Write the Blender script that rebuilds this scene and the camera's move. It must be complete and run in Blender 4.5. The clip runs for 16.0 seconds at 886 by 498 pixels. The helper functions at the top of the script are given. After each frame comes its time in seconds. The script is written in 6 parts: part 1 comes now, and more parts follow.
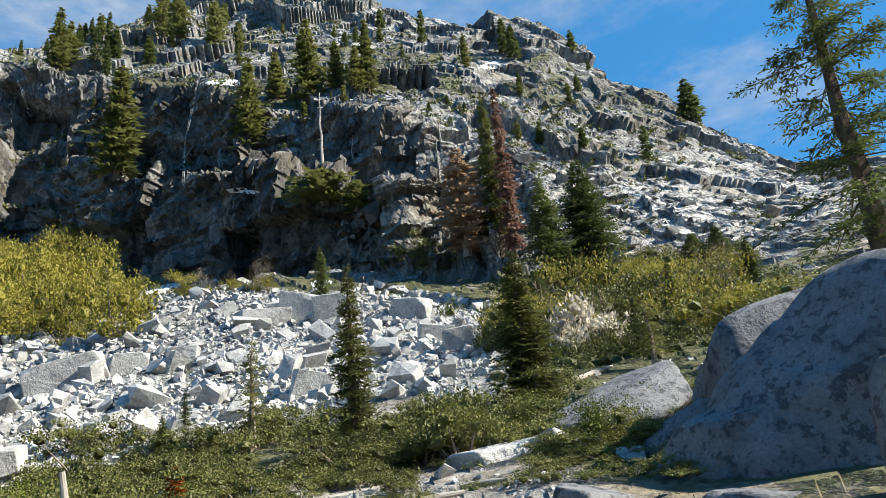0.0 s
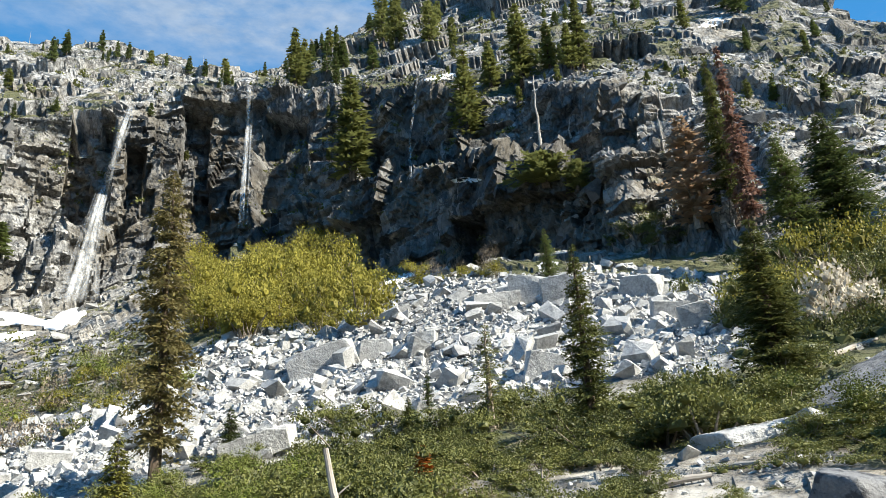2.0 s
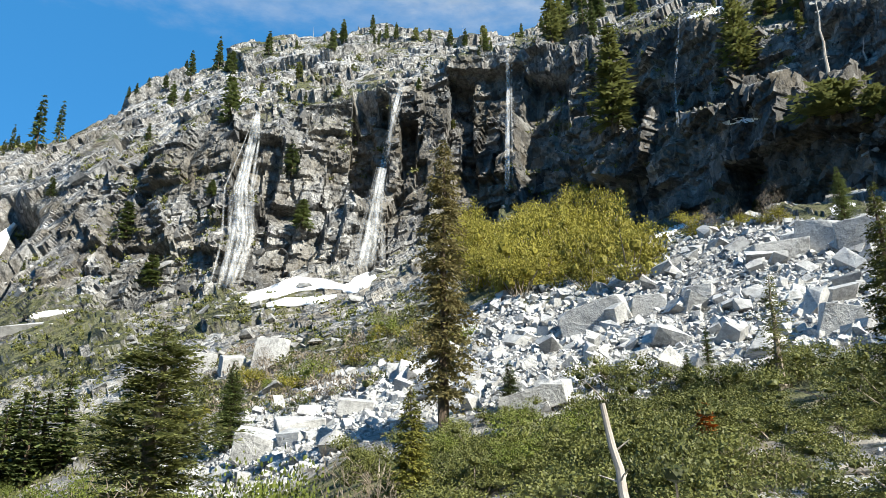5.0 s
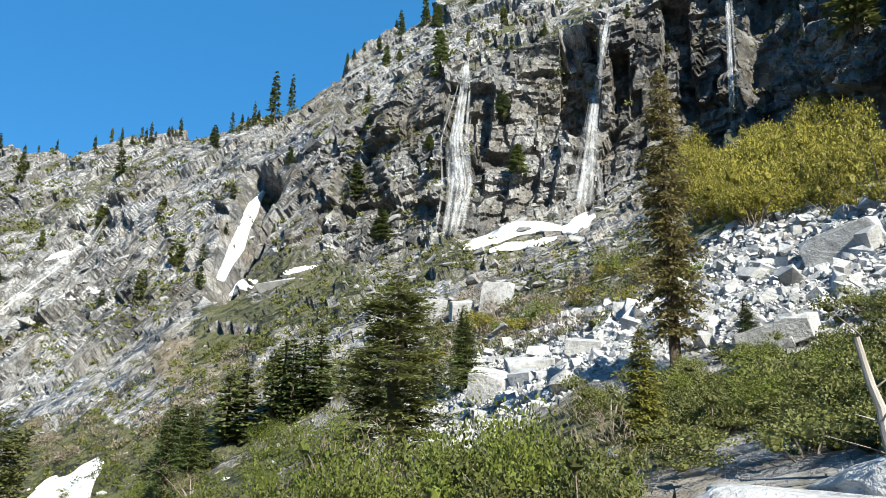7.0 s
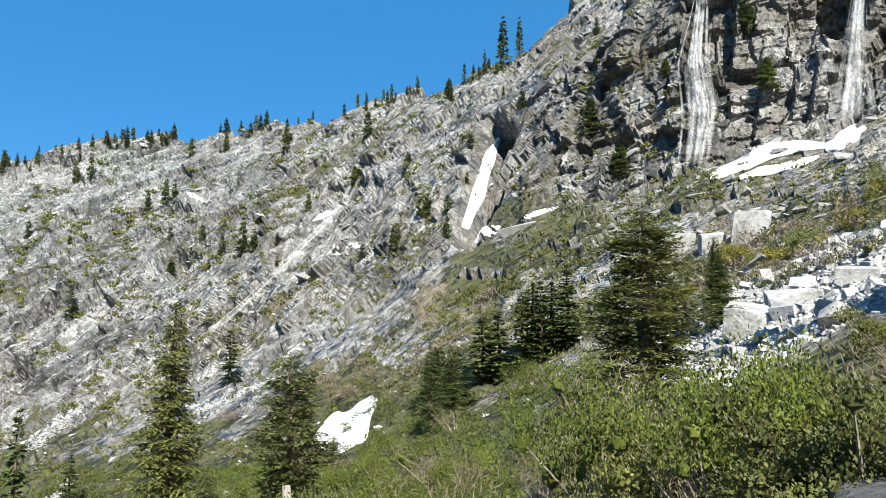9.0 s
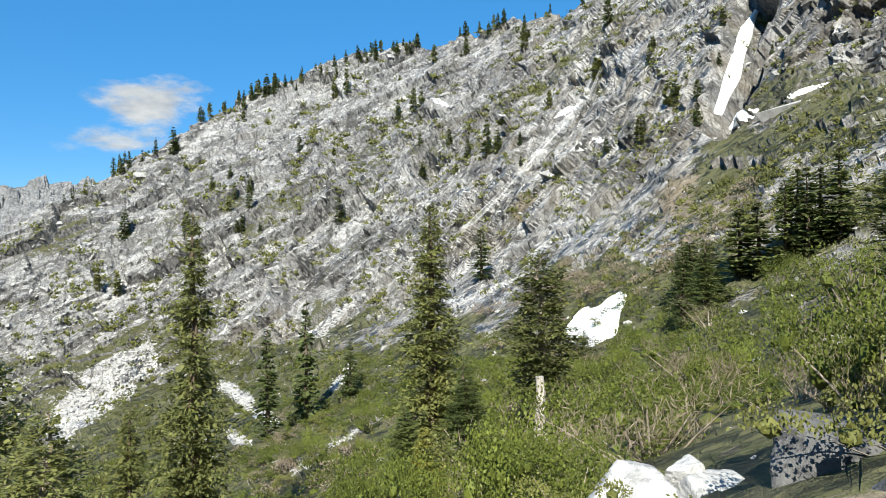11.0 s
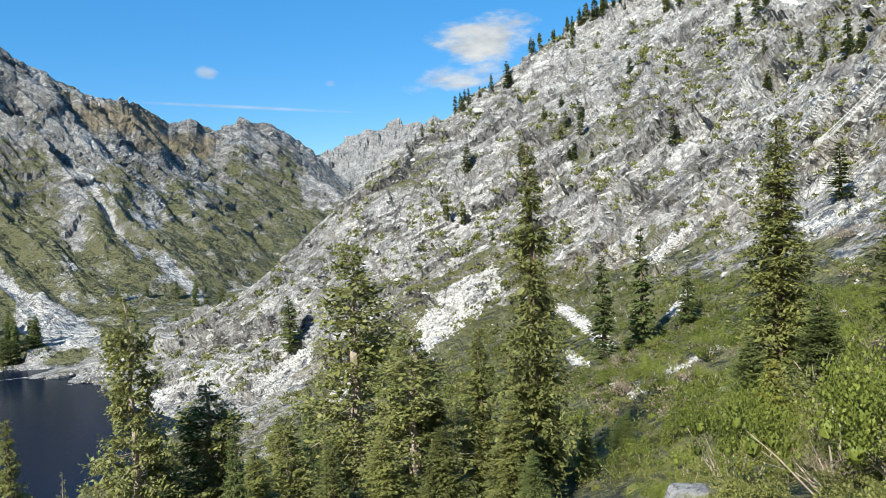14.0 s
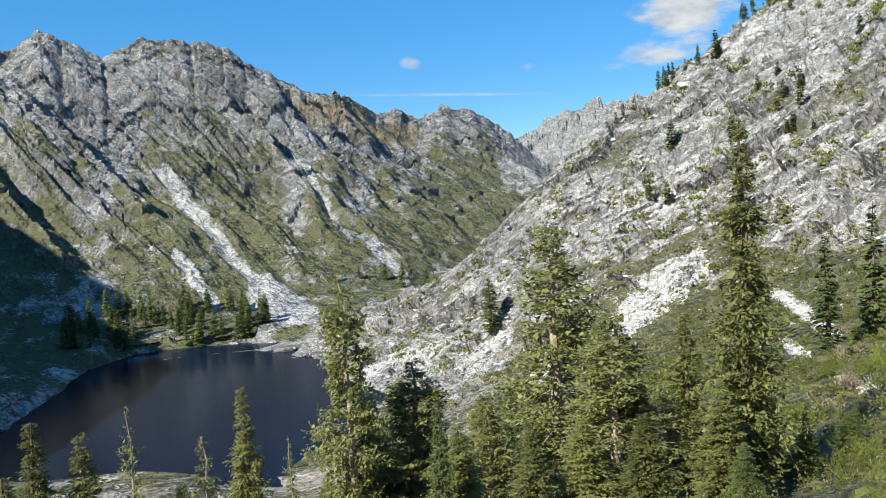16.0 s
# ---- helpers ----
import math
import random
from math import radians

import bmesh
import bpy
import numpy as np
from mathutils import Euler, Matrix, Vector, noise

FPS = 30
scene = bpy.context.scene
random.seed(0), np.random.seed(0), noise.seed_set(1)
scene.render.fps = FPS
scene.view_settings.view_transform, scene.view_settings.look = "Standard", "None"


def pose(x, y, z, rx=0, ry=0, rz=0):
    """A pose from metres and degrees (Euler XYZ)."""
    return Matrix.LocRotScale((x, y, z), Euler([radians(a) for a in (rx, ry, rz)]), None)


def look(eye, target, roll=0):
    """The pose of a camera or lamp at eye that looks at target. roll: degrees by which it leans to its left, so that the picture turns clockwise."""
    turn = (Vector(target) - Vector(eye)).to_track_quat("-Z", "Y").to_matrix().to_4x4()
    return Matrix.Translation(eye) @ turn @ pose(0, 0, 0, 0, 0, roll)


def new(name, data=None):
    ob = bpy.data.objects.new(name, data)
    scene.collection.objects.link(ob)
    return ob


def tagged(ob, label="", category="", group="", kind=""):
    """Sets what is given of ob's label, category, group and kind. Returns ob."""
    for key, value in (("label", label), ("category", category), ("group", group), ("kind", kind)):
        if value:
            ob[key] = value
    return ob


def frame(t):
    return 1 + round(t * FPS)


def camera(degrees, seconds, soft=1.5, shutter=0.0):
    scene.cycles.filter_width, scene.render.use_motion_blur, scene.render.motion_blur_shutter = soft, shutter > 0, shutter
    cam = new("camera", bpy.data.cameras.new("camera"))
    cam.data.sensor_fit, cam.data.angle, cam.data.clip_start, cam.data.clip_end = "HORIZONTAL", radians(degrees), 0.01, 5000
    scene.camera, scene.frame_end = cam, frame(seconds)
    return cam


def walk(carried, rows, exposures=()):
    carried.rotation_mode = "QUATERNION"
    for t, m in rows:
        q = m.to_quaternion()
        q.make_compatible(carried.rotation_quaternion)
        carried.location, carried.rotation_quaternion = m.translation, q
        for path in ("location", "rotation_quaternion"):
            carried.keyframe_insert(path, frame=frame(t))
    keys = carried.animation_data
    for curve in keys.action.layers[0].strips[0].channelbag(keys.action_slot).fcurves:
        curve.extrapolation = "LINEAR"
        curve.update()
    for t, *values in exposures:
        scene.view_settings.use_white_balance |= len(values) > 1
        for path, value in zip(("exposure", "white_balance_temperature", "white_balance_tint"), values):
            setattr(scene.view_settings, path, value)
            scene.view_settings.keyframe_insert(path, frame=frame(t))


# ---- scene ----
cam = camera(60.29, 16.0, soft=0.55)
EYE = Vector((0, 0, 1.7))
# seconds, yaw to the left of +y, pitch upwards, lean to the right
PATH = [
    (0.0, -0.00, 20.34, 6.32), (0.5, 5.31, 20.98, 5.95), (1.0, 10.35, 21.35, 5.24), (1.5, 14.27, 20.98, 4.61),
    (2.0, 17.93, 20.44, 3.88), (2.5, 21.57, 19.65, 3.32), (3.0, 25.23, 19.28, 2.56), (3.5, 28.79, 18.55, 2.47),
    (3.7, 30.66, 18.25, 2.35), (5.8, 45.07, 16.54, -1.05), (6.0, 47.19, 15.80, -1.05), (6.5, 52.51, 14.37, -1.00),
    (7.0, 55.96, 13.47, -0.55), (7.5, 59.25, 12.02, -0.17), (8.0, 64.81, 10.91, 0.10), (8.2, 67.29, 10.64, 0.12),
    (10.3, 83.45, 4.06, -0.42), (10.5, 85.73, 3.12, -0.36), (11.0, 92.48, 1.38, 0.59), (11.5, 97.36, -0.17, 1.14),
    (12.0, 100.90, -1.29, 1.36), (12.5, 104.43, -1.73, 1.59), (13.0, 108.51, -2.28, 1.83), (13.5, 113.16, -3.06, 2.29),
    (14.0, 117.23, -3.51, 2.52), (14.5, 121.06, -3.96, 2.58), (15.0, 124.90, -4.13, 2.77), (15.5, 129.09, -4.14, 3.17),
    (16.0, 132.18, -3.99, 3.86),
]


def heading(az, el):
    """The unit vector az degrees to the left of +y and el degrees above level."""
    a, e = radians(az), radians(el)
    return Vector((-math.sin(a) * math.cos(e), math.cos(a) * math.cos(e), math.sin(e)))


walk(cam, [(t, look(EYE, EYE + heading(yaw, pitch), -lean)) for t, yaw, pitch, lean in PATH],
     [(0.0, 1.10, 6900, 6.0), (2.5, 1.18, 6850, 5.0), (4.5, 1.12, 6750, 5.0), (7.0, 0.98, 6600, 5.0), (11.0, 0.94, 6600, 5.0), (14.0, 1.0, 6600, 5.0), (16.0, 1.02, 6650, 5.0)])

# ---- light: late clear day, the sun to the right of the first view ----
SUN_AZ, SUN_EL = -95.0, 38.5
sun = new("sun", bpy.data.lights.new("sun", "SUN"))
sun.data.energy, sun.data.angle, sun.data.color = 5.0, radians(0.53), (1.0, 0.95, 0.87)
sun.matrix_world = look(heading(SUN_AZ, SUN_EL) * 500, (0, 0, 0))


def sky_world():
    world = bpy.data.worlds.new("sky")
    scene.world = world
    world.use_nodes = True
    nt = world.node_tree
    N, L = nt.nodes, nt.links
    bg = N["Background"]
    sky = N.new("ShaderNodeTexSky")
    sky.sky_type, sky.sun_disc = "NISHITA", False
    sky.sun_elevation, sky.sun_rotation = radians(SUN_EL), radians(-SUN_AZ)
    sky.altitude, sky.air_density, sky.dust_density, sky.ozone_density = 2000, 1.0, 0.35, 2.2
    co = N.new("ShaderNodeTexCoord")
    tone = N.new("ShaderNodeHueSaturation")
    tone.inputs["Saturation"].default_value, tone.inputs["Value"].default_value = 1.36, 1.0
    L.new(sky.outputs["Color"], tone.inputs["Color"])
    even = N.new("ShaderNodeMix")
    even.data_type = "RGBA"
    even.inputs["Factor"].default_value = 0.5
    L.new(tone.outputs["Color"], even.inputs[6])
    even.inputs[7].default_value = (0.5, 2.35, 5.4, 1)
    last = even.outputs[2]
    wisp = N.new("ShaderNodeTexNoise")
    wisp.inputs["Scale"].default_value, wisp.inputs["Detail"].default_value, wisp.inputs["Roughness"].default_value = 16, 8, 0.62
    stretch = N.new("ShaderNodeMapping")
    stretch.inputs["Scale"].default_value = (1, 1, 2.6)
    L.new(co.outputs["Generated"], stretch.inputs["Vector"])
    L.new(stretch.outputs["Vector"], wisp.inputs["Vector"])

    puff = N.new("ShaderNodeTexNoise")
    puff.inputs["Scale"].default_value, puff.inputs["Detail"].default_value = 34, 6
    L.new(stretch.outputs["Vector"], puff.inputs["Vector"])

    def math_node(op, a, b):
        m = N.new("ShaderNodeMath")
        m.operation = op
        for k, v in enumerate((a, b)):
            if isinstance(v, (int, float)):
                m.inputs[k].default_value = v
            else:
                L.new(v, m.inputs[k])
        return m.outputs[0]

    def cloud(last, az, el, half_wide, half_high, dense, ragged, tilt=0.0):
        """Adds a cloud round a heading: a soft ellipse, eaten away by noise."""
        d = heading(az, el)
        side = Vector((0, 0, 1)).cross(d).normalized()
        up = d.cross(side)
        side, up = side * math.cos(tilt) + up * math.sin(tilt), up * math.cos(tilt) - side * math.sin(tilt)
        reach = []
        for axis, half in ((side, half_wide), (up, half_high)):
            dot = N.new("ShaderNodeVectorMath")
            dot.operation = "DOT_PRODUCT"
            dot.inputs[1].default_value = axis / math.sin(radians(half))
            L.new(co.outputs["Generated"], dot.inputs[0])
            reach.append(math_node("POWER", math_node("ABSOLUTE", dot.outputs["Value"], 0), 2))
        ahead = N.new("ShaderNodeVectorMath")
        ahead.operation = "DOT_PRODUCT"
        ahead.inputs[1].default_value = d
        L.new(co.outputs["Generated"], ahead.inputs[0])
        front = math_node("GREATER_THAN", ahead.outputs["Value"], 0.5)
        body = math_node("SUBTRACT", 1.0, math_node("ADD", reach[0], reach[1]))
        field = math_node("ADD", body, math_node("MULTIPLY", math_node("SUBTRACT", wisp.outputs["Fac"], 0.5), ragged))
        ramp = N.new("ShaderNodeMapRange")
        ramp.interpolation_type = "SMOOTHSTEP"
        ramp.inputs["From Min"].default_value, ramp.inputs["From Max"].default_value = 0.0, 1.25
        ramp.inputs["To Max"].default_value = dense
        L.new(field, ramp.inputs["Value"])
        mix = N.new("ShaderNodeMix")
        mix.data_type = "RGBA"
        L.new(math_node("MULTIPLY", ramp.outputs[0], front), mix.inputs["Factor"])
        L.new(last, mix.inputs[6])
        tint = N.new("ShaderNodeMix")
        tint.data_type = "RGBA"
        shade = N.new("ShaderNodeMapRange")
        shade.inputs["From Min"].default_value, shade.inputs["From Max"].default_value = 0.3, 0.7
        L.new(puff.outputs["Fac"], shade.inputs["Value"])
        L.new(shade.outputs[0], tint.inputs["Factor"])
        tint.inputs[6].default_value, tint.inputs[7].default_value = (3.1, 3.35, 3.8, 1), (4.7, 4.8, 5.0, 1)
        L.new(tint.outputs[2], mix.inputs[7])
        return mix.outputs[2]

    for spot in CLOUDS:
        last = cloud(last, *spot)
    L.new(last, bg.inputs["Color"])
    bg.inputs["Strength"].default_value = 0.085


# heading, half width and height in degrees, density, raggedness, tilt
CLOUDS = [
    (113.6, 12.0, 4.4, 1.6, 1.0, 3.4, -0.1), (115.4, 9.2, 4.2, 1.1, 0.95, 3.4, -0.12), (113.6, 10.6, 3.0, 1.6, 1.0, 3.0, 0.0),
    (133.8, 9.9, 0.9, 0.55, 0.6, 3.0, 0.2), (125.0, 9.0, 0.5, 0.3, 0.3, 2.5, 0.0), (131.0, 7.4, 9.0, 0.16, 0.4, 0.8, 0.06),
    (-25.0, 27.0, 9.0, 4.0, 0.3, 2.5, 0.2), (47.0, 38.0, 14.0, 2.5, 0.22, 3.0, 0.1), (34.0, 36.5, 34.0, 5.0, 0.34, 1.6, 0.1), (4.0, 41.0, 30.0, 8.0, 0.34, 1.8, 0.0),
]
sky_world()


# ---- materials ----
def material(name, rough=0.8, spec=0.3):
    m = bpy.data.materials.new(name)
    m.use_nodes = True
    N, L = m.node_tree.nodes, m.node_tree.links
    b = N["Principled BSDF"]
    b.inputs["Roughness"].default_value = rough
    b.inputs["Specular IOR Level"].default_value = spec
    return m, N, L, b


def tex(N, L, kind, scale, vector=None, **more):
    n = N.new(kind)
    if "Scale" in n.inputs:
        n.inputs["Scale"].default_value = scale
    for key, v in more.items():
        n.inputs[key].default_value = v
    if vector is not None:
        L.new(vector, n.inputs["Vector"])
    return n


def ramp_node(N, L, fac, lo, hi, a=0.0, b=1.0):
    n = N.new("ShaderNodeMapRange")
    for key, v in (("From Min", lo), ("From Max", hi), ("To Min", a), ("To Max", b)):
        n.inputs[key].default_value = v
    L.new(fac, n.inputs["Value"])
    return n.outputs[0]


def mixed(N, L, fac, a, b):
    n = N.new("ShaderNodeMix")
    n.data_type = "RGBA"
    for k, v in ((0, fac), (6, a), (7, b)):
        if isinstance(v, (int, float)):
            n.inputs[k].default_value = v
        elif isinstance(v, tuple):
            n.inputs[k].default_value = (*v, 1)
        else:
            L.new(v, n.inputs[k])
    return n.outputs[2]


def times(N, L, a, b, op="MULTIPLY"):
    n = N.new("ShaderNodeMath")
    n.operation = op
    n.use_clamp = op == "MULTIPLY"
    for k, v in enumerate((a, b)):
        if isinstance(v, (int, float)):
            n.inputs[k].default_value = v
        else:
            L.new(v, n.inputs[k])
    return n.outputs[0]


def bump(N, L, b, height, strength, distance):
    n = N.new("ShaderNodeBump")
    n.inputs["Strength"].default_value, n.inputs["Distance"].default_value = strength, distance
    L.new(height, n.inputs["Height"])
    L.new(n.outputs["Normal"], b.inputs["Normal"])


def weigh(N, L, terms):
    """Sum of sockets times weights."""
    last = None
    for sock, w in terms:
        n = N.new("ShaderNodeMath")
        n.operation = "MULTIPLY_ADD"
        L.new(sock, n.inputs[0])
        n.inputs[1].default_value = w
        if last is None:
            n.inputs[2].default_value = 0.0
        else:
            L.new(last, n.inputs[2])
        last = n.outputs[0]
    return last


def granite(name, pale, dark, spot, grain, wear=0.5, relief=0.02):
    """Weathered granite: pale stone, darker lichen in patches and specks."""
    m, N, L, b = material(name, 0.85, 0.25)
    co = N.new("ShaderNodeNewGeometry")
    pos = co.outputs["Position"]
    big = tex(N, L, "ShaderNodeTexNoise", spot, pos, Detail=7, Roughness=0.65)
    fine = tex(N, L, "ShaderNodeTexNoise", grain, pos, Detail=4, Roughness=0.75)
    mid = tex(N, L, "ShaderNodeTexNoise", grain * 0.3, pos, Detail=5, Roughness=0.7)
    base = mixed(N, L, ramp_node(N, L, fine.outputs["Fac"], 0.35, 0.65), tuple(c * 0.62 for c in pale), pale)
    lichen = times(N, L, ramp_node(N, L, big.outputs["Fac"], 0.45, 0.65), wear)
    base = mixed(N, L, times(N, L, lichen, ramp_node(N, L, mid.outputs["Fac"], 0.4, 0.6, 0.35, 1.0)), base, dark)
    dots = ramp_node(N, L, mid.outputs["Fac"], 0.53, 0.59)
    base = mixed(N, L, times(N, L, dots, 0.75 * wear), base, tuple(c * 0.6 for c in dark))
    each = N.new("ShaderNodeNewGeometry")
    base = mixed(N, L, ramp_node(N, L, each.outputs["Random Per Island"], 0.0, 1.0, 0.0, 0.5), base, tuple(c * 0.6 for c in pale))
    L.new(base, b.inputs["Base Color"])
    tall = weigh(N, L, [(fine.outputs["Fac"], 1.0), (mid.outputs["Fac"], 2.0), (big.outputs["Fac"], 3.0)])
    bump(N, L, b, tall, 0.8, relief)
    return m


def foliage(name, dark, light, gloss=0.45, glow=0.25):
    """Needles or leaves: varied leaf by leaf and clump by clump, letting some light through."""
    m, N, L, b = material(name, 0.55, gloss)
    geo = N.new("ShaderNodeNewGeometry")
    ob = N.new("ShaderNodeObjectInfo")
    big = tex(N, L, "ShaderNodeTexNoise", 0.6, geo.outputs["Position"], Detail=3)
    f = times(N, L, geo.outputs["Random Per Island"], 0.42)
    f = times(N, L, f, ramp_node(N, L, big.outputs["Fac"], 0.3, 0.7, 0.0, 0.3), "ADD")
    f = times(N, L, f, times(N, L, ob.outputs["Random"], 0.4), "ADD")
    col = mixed(N, L, f, dark, light)
    L.new(col, b.inputs["Base Color"])
    thin = N.new("ShaderNodeBsdfTranslucent")
    L.new(col, thin.inputs["Color"])
    mix = N.new("ShaderNodeMixShader")
    mix.inputs[0].default_value = glow
    L.new(b.outputs[0], mix.inputs[1])
    L.new(thin.outputs[0], mix.inputs[2])
    L.new(mix.outputs[0], N["Material Output"].inputs["Surface"])
    return m


def facet_field(N, L, pos, scale, turn):
    """Flat faces of jointed rock: every cell leans its own way. Returns height (about -0.5 to 0.5) and a random value per cell."""
    mp = N.new("ShaderNodeMapping")
    mp.inputs["Rotation"].default_value, mp.inputs["Scale"].default_value = turn, scale
    L.new(pos, mp.inputs["Vector"])
    cell = N.new("ShaderNodeTexVoronoi")
    cell.distance = "CHEBYCHEV"
    cell.inputs["Scale"].default_value = 1.0
    L.new(mp.outputs["Vector"], cell.inputs["Vector"])
    off = N.new("ShaderNodeVectorMath")
    off.operation = "SUBTRACT"
    L.new(mp.outputs["Vector"], off.inputs[0])
    L.new(cell.outputs["Position"], off.inputs[1])
    way = N.new("ShaderNodeVectorMath")
    way.operation = "SUBTRACT"
    L.new(cell.outputs["Color"], way.inputs[0])
    way.inputs[1].default_value = (0.5, 0.5, 0.5)
    dot = N.new("ShaderNodeVectorMath")
    dot.operation = "DOT_PRODUCT"
    L.new(off.outputs[0], dot.inputs[0])
    L.new(way.outputs[0], dot.inputs[1])
    rnd = N.new("ShaderNodeSeparateColor")
    L.new(cell.outputs["Color"], rnd.inputs[0])
    return dot.outputs["Value"], rnd.outputs[0]


def land_material():
    """The mountain's skin: granite, dark walls (wet, lichened, with shade painted in), soil and low scrub, mixed by the
    zones stored on the mesh.
    """
    m, N, L, b = material("mountain_ground", 0.88, 0.2)
    geo = N.new("ShaderNodeNewGeometry")
    pos = geo.outputs["Position"]
    zone = N.new("ShaderNodeAttribute")
    zone.attribute_name = "zone"
    part_ = N.new("ShaderNodeSeparateColor")
    L.new(zone.outputs["Color"], part_.inputs[0])
    veg, wet_shade, soil = part_.outputs
    far = zone.outputs["Alpha"]
    n1 = tex(N, L, "ShaderNodeTexNoise", 0.05, pos, Detail=9, Roughness=0.68)
    n2 = tex(N, L, "ShaderNodeTexNoise", 0.6, pos, Detail=7, Roughness=0.7)
    n3 = tex(N, L, "ShaderNodeTexNoise", 5.0, pos, Detail=5, Roughness=0.7)
    f1, c1 = facet_field(N, L, pos, (0.045, 0.045, 0.03), (0.5, 0.4, 0.7))
    f2, c2 = facet_field(N, L, pos, (0.17, 0.12, 0.10), (0.3, 0.6, 0.2))
    f3, c3 = facet_field(N, L, pos, (0.55, 0.4, 0.34), (0.6, 0.3, 1.0))
    f4, c4 = facet_field(N, L, pos, (1.7, 1.3, 1.1), (0.2, 0.5, 0.4))
    n4 = tex(N, L, "ShaderNodeTexNoise", 1.4, pos, Detail=5, Roughness=0.75)
    stone = mixed(N, L, ramp_node(N, L, n2.outputs["Fac"], 0.34, 0.62), (0.28, 0.28, 0.278), (0.58, 0.573, 0.555))
    stone = mixed(N, L, ramp_node(N, L, n1.outputs["Fac"], 0.46, 0.60, 0.0, 0.7), stone, (0.22, 0.22, 0.225))
    block = weigh(N, L, [(c1, 0.25), (c2, 0.35), (c3, 0.4)])
    stone = mixed(N, L, ramp_node(N, L, block, 0.50, 0.25, 0.0, 0.6), stone, (0.14, 0.142, 0.148))
    stone = mixed(N, L, ramp_node(N, L, block, 0.56, 0.76, 0.0, 0.5), stone, (0.78, 0.77, 0.74))
    stone = mixed(N, L, ramp_node(N, L, n4.outputs["Fac"], 0.52, 0.62, 0.0, 0.6), stone, (0.12, 0.12, 0.117))
    stone = mixed(N, L, ramp_node(N, L, n3.outputs["Fac"], 0.52, 0.72, 0.0, 0.5), stone, (0.15, 0.15, 0.145))
    clean = N.new("ShaderNodeAttribute")
    clean.attribute_name = "pale"
    fresh = mixed(N, L, ramp_node(N, L, n4.outputs["Fac"], 0.4, 0.62), (0.74, 0.73, 0.705), (0.40, 0.396, 0.388))
    stone = mixed(N, L, times(N, L, clean.outputs["Fac"], ramp_node(N, L, block, 0.3, 0.5, 0.35, 0.85)), stone, fresh)
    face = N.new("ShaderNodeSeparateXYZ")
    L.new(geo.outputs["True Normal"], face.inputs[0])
    for sc, turn, thin in (((0.07, 0.07, 0.025), (0.5, 0.9, 0.6), 0.05), ((0.3, 0.3, 0.1), (0.4, 0.8, 0.3), 0.07), ((0.9, 0.7, 0.35), (0.6, 0.2, 0.9), 0.07)):
        mp = N.new("ShaderNodeMapping")
        mp.inputs["Rotation"].default_value, mp.inputs["Scale"].default_value = turn, sc
        L.new(pos, mp.inputs["Vector"])
        joint = tex(N, L, "ShaderNodeTexVoronoi", 1.0, mp.outputs["Vector"])
        joint.feature = "DISTANCE_TO_EDGE"
        stone = mixed(N, L, times(N, L, ramp_node(N, L, joint.outputs["Distance"], thin, 0.0), ramp_node(N, L, n1.outputs["Fac"], 0.35, 0.6, 0.3, 0.9)), stone, (0.05, 0.05, 0.05))
    # steep faces are darkened by slope: stain and shading put into the colour
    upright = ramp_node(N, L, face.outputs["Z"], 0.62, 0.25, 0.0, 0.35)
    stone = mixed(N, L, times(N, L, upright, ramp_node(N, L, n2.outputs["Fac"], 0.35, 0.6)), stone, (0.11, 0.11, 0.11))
    # dark wall rock, wet or lichened, with painted shade in its tone
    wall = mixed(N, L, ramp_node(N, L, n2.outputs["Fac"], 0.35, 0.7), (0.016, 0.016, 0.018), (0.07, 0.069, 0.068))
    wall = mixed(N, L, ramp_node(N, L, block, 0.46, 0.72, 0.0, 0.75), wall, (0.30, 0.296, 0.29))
    # wall darkness full on steep faces, little on ledges, painting them as lit
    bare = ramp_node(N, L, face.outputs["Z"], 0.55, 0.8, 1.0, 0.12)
    stone = mixed(N, L, times(N, L, times(N, L, wet_shade, bare), ramp_node(N, L, n1.outputs["Fac"], 0.3, 0.6, 0.6, 1.0)), stone, wall)
    earth = mixed(N, L, ramp_node(N, L, n3.outputs["Fac"], 0.35, 0.65), (0.10, 0.078, 0.05), (0.27, 0.215, 0.13))
    stone = mixed(N, L, soil, stone, earth)
    green = mixed(N, L, ramp_node(N, L, n3.outputs["Fac"], 0.35, 0.68), (0.032, 0.04, 0.018), (0.12, 0.13, 0.055))
    green = mixed(N, L, ramp_node(N, L, n2.outputs["Fac"], 0.35, 0.65, 0.0, 0.75), green, (0.135, 0.125, 0.075))
    cover = times(N, L, veg, ramp_node(N, L, n2.outputs["Fac"], 0.25, 0.75, -0.45, 0.45), "ADD")
    cover = times(N, L, cover, ramp_node(N, L, n1.outputs["Fac"], 0.25, 0.75, -0.6, 0.6), "ADD")
    cover = times(N, L, ramp_node(N, L, cover, 0.45, 0.55), ramp_node(N, L, face.outputs["Z"], 0.3, 0.55))
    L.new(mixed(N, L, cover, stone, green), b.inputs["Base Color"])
    big = times(N, L, weigh(N, L, [(f1, 14.0), (f2, 7.0)]), ramp_node(N, L, far, 0.025, 0.06))
    big.node.use_clamp = False
    tall = weigh(N, L, [(big, 1.0), (f3, 3.0), (f4, 0.9), (n2.outputs["Fac"], 0.7), (n3.outputs["Fac"], 0.08)])
    bump(N, L, b, tall, 1.0, 1.0)
    return m


